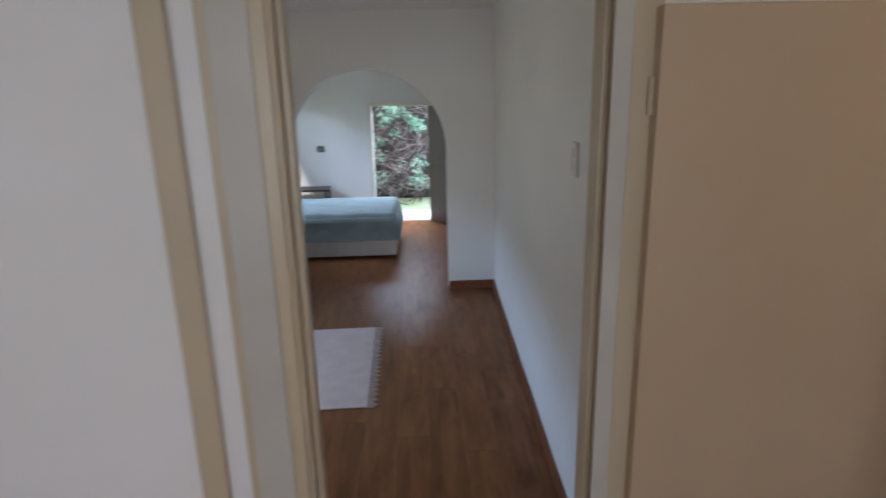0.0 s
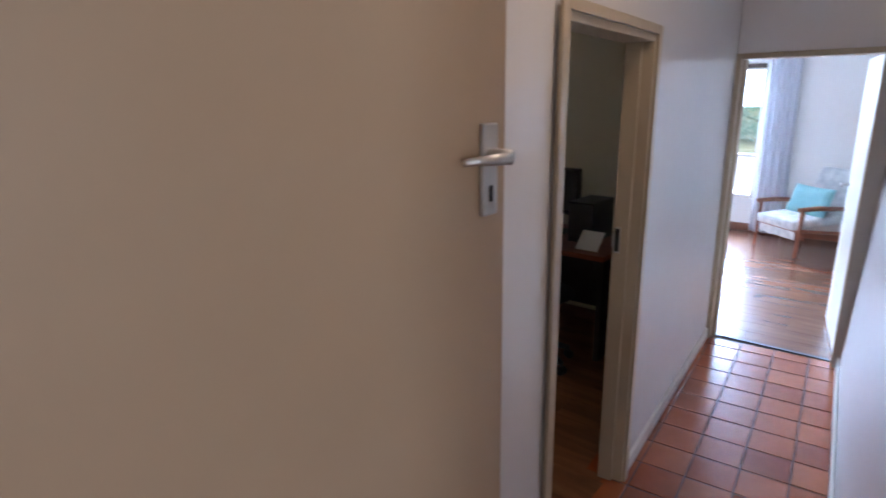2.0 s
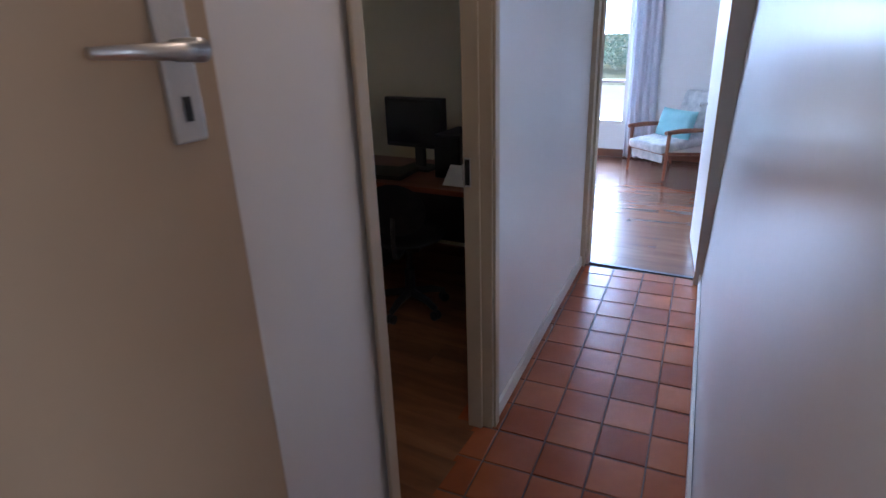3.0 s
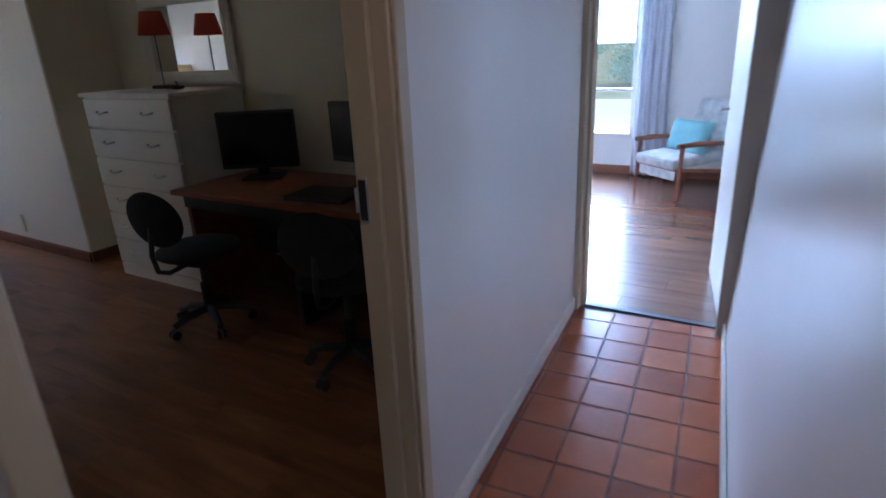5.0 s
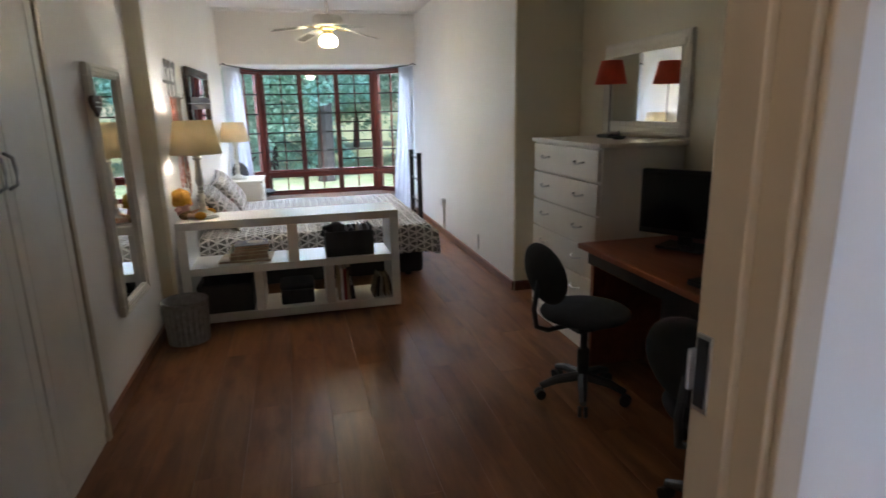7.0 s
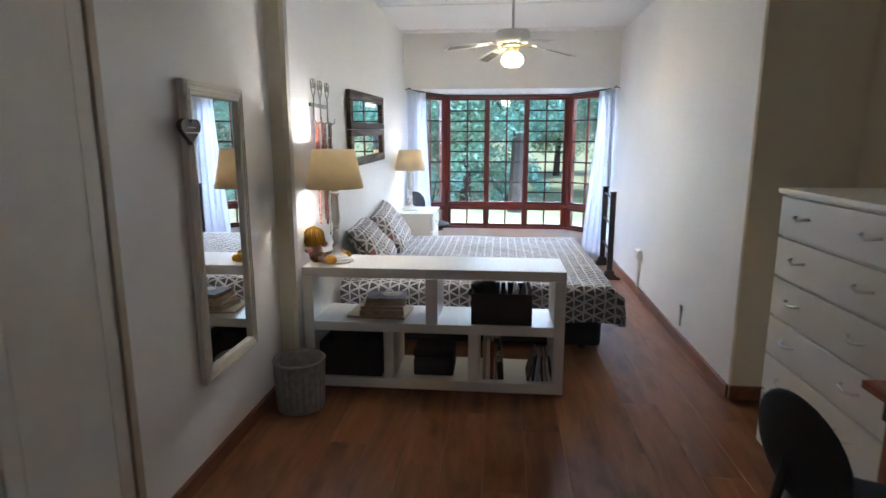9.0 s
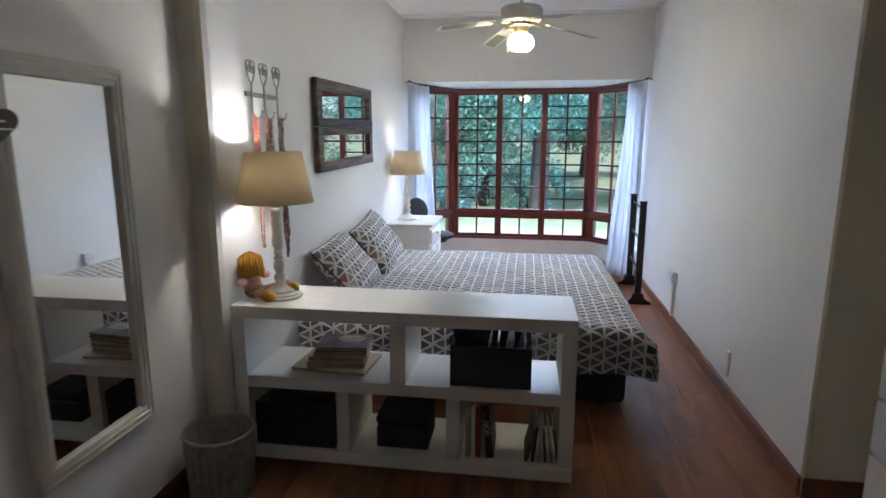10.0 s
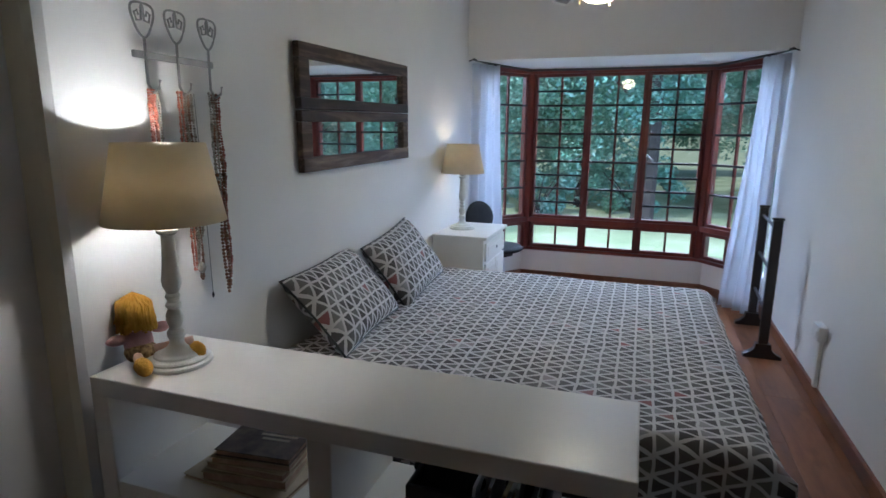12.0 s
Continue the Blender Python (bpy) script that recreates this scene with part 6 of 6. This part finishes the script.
# ---- outside ----
bm = bmesh.new()
n = 40
vs = []
for i in range(n + 1):
    for j in range(n + 1):
        x, y = -1200 + 2400 * (i / n), -1200 + 2400 * (j / n)
        x = math.copysign(abs(x / 1200) ** 2.2 * 1200, x)
        y = math.copysign(abs(y / 1200) ** 2.2 * 1200, y)
        vs.append(bm.verts.new((x, y, -0.14)))
for i in range(n):
    for j in range(n):
        bm.faces.new((vs[i * (n + 1) + j], vs[(i + 1) * (n + 1) + j], vs[(i + 1) * (n + 1) + j + 1], vs[i * (n + 1) + j + 1]))
tagged(finish("ground", bm, M_lawn), "pale green lawn of the garden", "lawn", kind="structure")
st = thing("paving", (0.45, 10.0, -0.14), "pale stone step outside the garden door", "paving", kind="structure")
part("slab", one_box(-1.2, 1.2, -0.52, 0.5, 0, 0.10, 0.01), M_stone, st)

# unseen slab, added so the lawn throws no green light into the passage
sp_ = thing("paving", (-1.9, 3.8, -0.14), "unseen pale slab added outside the passage opening against green bounce light", "paving", kind="structure")
part("slab", one_box(-3.4, 0.0, -2.2, 2.2, 0, 0.08, 0.01), M_stone, sp_)

# added slab: gives the far window its bright, washed-out ground
sf_ = thing("paving", (8.7, 3.0, -0.14), "added pale slab outside the far room, coloured for overexposed daylight", "paving", kind="structure")
part("slab", one_box(0.0, 9.5, -4.0, 7.0, 0, 0.07, 0.01), M_glare_slab, sf_)


def leaf_cloud(rnd, count, centre, size, leaf, up=0.3, clumps=26):
    """Small folded leaves gathered in clumps, with an uneven outline and gaps."""
    verts, faces = [], []
    cl = []
    for _ in range(clumps):
        while True:
            p = Vector((rnd.uniform(-1, 1), rnd.uniform(-1, 1), rnd.uniform(-1, 1)))
            if 0.35 < p.length < 1:
                break
        cl.append((Vector((p.x * size[0], p.y * size[1], p.z * size[2])) + Vector(centre), rnd.uniform(0.16, 0.34) * min(size)))
    for i in range(count):
        c, r = cl[rnd.randrange(clumps)]
        d = Vector((rnd.gauss(0, 1), rnd.gauss(0, 1), rnd.gauss(0, 1))).normalized()
        p = c + d * r * rnd.random() ** 0.4 * 1.3
        a = Vector((rnd.gauss(0, 1), rnd.gauss(0, 1), rnd.gauss(0, 0.6))).normalized()
        nrm = (d + Vector((0, 0, up)) + 0.5 * Vector((rnd.gauss(0, 1), rnd.gauss(0, 1), rnd.gauss(0, 1)))).normalized()
        s = nrm.cross(a).normalized()
        a = s.cross(nrm)
        k = leaf * rnd.uniform(0.6, 1.4)
        b = len(verts)
        verts += [p - a * k, p + s * k * 0.45 + nrm * k * 0.12, p + a * k, p - s * k * 0.45 + nrm * k * 0.12]
        faces += [(b, b + 1, b + 2), (b, b + 2, b + 3)]
    return verts, faces


def tree(x, y, height, spread_, seed, material, label, low=0.6, leaves=30000, leaf=0.05, trunk=0.16):
    rnd = random.Random(seed)
    o = thing("tree", (x, y, -0.15), label, "tree", group="garden trees")
    bm = tube([(0, 0, 0), (0.06, 0.03, height * 0.3), (-0.05, 0.05, height * 0.6), (0.03, 0, height * 0.9)], [trunk, trunk * 0.8, trunk * 0.5, trunk * 0.12], 10)
    for _ in range(7):
        a, h = rnd.uniform(0, 6.28), height * rnd.uniform(0.25, 0.75)
        e = spread_ * rnd.uniform(0.5, 0.9)
        tube([(0, 0, h), (math.cos(a) * e * 0.5, math.sin(a) * e * 0.5, h + height * 0.09), (math.cos(a) * e, math.sin(a) * e, h + height * 0.13)], [trunk * 0.22, trunk * 0.12, 0.008], 6, bm)
    part("trunk", bm, M_bark, o)
    v, f = leaf_cloud(rnd, leaves, (0, 0, (height + low) / 2), (spread_, spread_, (height - low) / 2), leaf, 0.3, 70)
    me = bpy.data.meshes.new("crown")
    me.from_pydata([tuple(p) for p in v], [], f)
    me.materials.append(material)
    c = new("crown", me)
    c.parent = o
    return o


tree(-3.6, 17.5, 6.5, 2.3, 1, M_leaf_lit, "bright green garden tree with dense leaves", 0.2)
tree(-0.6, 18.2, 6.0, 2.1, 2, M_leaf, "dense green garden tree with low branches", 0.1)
tree(1.9, 17.2, 6.2, 2.1, 3, M_leaf_lit, "bright green garden tree beyond the lawn", 0.1)
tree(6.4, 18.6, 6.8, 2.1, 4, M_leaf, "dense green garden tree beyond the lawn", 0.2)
tree(3.2, 15.3, 7.0, 1.8, 5, M_leaf_shaded, "dark tree with a thick trunk on the lawn", 1.7, 22000, 0.05, 0.22)
tree(9.3, 19.4, 6.0, 2.0, 6, M_leaf_shaded, "dark green tree at the edge of the lawn", 0.3)
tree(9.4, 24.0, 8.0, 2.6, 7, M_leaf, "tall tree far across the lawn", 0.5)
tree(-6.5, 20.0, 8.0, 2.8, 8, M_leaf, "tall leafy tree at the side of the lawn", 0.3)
tree(0.8, 23.0, 9.0, 3.2, 9, M_leaf_shaded, "tall dark tree at the back of the garden", 0.3, 14000, 0.11)
tree(1.6, 25.5, 9.0, 3.2, 10, M_leaf_shaded, "tall dark tree at the back of the garden", 0.3, 14000, 0.11)
tree(5.4, 29.0, 5.0, 1.9, 14, M_leaf_lit, "pale leafy tree far across the lawn", 0.9, 9000, 0.09)
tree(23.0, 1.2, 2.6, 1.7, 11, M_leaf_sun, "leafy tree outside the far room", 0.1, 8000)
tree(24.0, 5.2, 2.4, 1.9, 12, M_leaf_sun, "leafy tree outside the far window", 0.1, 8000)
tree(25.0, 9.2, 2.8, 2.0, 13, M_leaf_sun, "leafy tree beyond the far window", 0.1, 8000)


def shrub(x, y, w, h, seed, material, label):
    rnd = random.Random(seed)
    v, f = leaf_cloud(rnd, 8000, (0, 0, h / 2), (w, w * 0.8, h / 2), 0.04, 0.4, 24)
    o = thing("shrub", (x, y, -0.14), label, "shrub", group="garden shrubs")
    bm = bmesh.new()
    for _ in range(7):
        a = rnd.uniform(0, 6.28)
        tube([(0, 0, 0), (math.cos(a) * w * 0.3, math.sin(a) * w * 0.3, h * 0.4), (math.cos(a) * w * 0.7, math.sin(a) * w * 0.7, h * 0.75)], [0.02, 0.014, 0.006], 5, bm)
    part("stem_tangle", bm, M_bark, o)
    me = bpy.data.meshes.new("leaves")
    me.from_pydata([tuple(p) for p in v], [], f)
    me.materials.append(material)
    c = new("leaves", me)
    c.parent = o


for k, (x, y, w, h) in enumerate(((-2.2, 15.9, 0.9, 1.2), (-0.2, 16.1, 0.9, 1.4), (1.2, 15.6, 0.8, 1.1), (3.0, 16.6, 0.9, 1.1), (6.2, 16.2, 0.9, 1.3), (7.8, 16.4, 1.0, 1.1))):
    shrub(x, y, w, h, 30 + k, M_leaf if k % 2 else M_leaf_shaded, "low leafy shrub at the edge of the lawn")

# overgrown bank close outside the garden door
rnd = random.Random(77)
bank = thing("overgrown_bank", (-0.25, 11.6, -0.14), "tangled bank of dry stems and pale leaves outside the garden door", "hedge")
bm = bmesh.new()
for _ in range(420):
    x, z = rnd.uniform(-1.2, 0.9), rnd.uniform(0.0, 2.9)
    y = rnd.uniform(-0.3, 0.5)
    dx, dz = rnd.uniform(-0.5, 0.5), rnd.uniform(-0.7, 0.4)
    tube([(x, y, z), (x + dx * 0.5, y - 0.12 + rnd.uniform(-0.1, 0.1), z + dz * 0.35), (x + dx, y + rnd.uniform(-0.1, 0.1), z + dz)], [0.006, 0.011, 0.004], 4, bm)
part("stem_tangle", bm, M_vine, bank)
v, f = leaf_cloud(rnd, 2200, (-0.1, 0.25, 1.5), (1.15, 0.45, 1.6), 0.05, 0.3, 50)
me = bpy.data.meshes.new("leaves")
me.from_pydata([tuple(p) for p in v], [], f)
me.materials.append(M_leaf_lit)
c = new("leaves", me)
c.parent = bank
part("earth", one_box(-1.4, 1.1, 0.65, 1.6, 0, 2.6, 0.2), M_bark, bank)

# opal ceiling light in the hall, above the walker: unseen, added for the warm wall glow
hl_ = thing("ceiling_light", (2.25, 1.27, 2.47), "round opal glass ceiling light, unseen, added for the hall's warm glow", "ceiling light")
part("base", lathe([(0.06, 0.2), (0.07, 0.205), (0.07, 0.23)], 20), M_white, hl_)
part("glass_shade", lathe([(0.06, 0.2), (0.13, 0.17), (0.15, 0.13), (0.145, 0.125), (0.12, 0.16), (0.05, 0.19)], 24), M_frame_white, hl_, "opal glass shade", True)
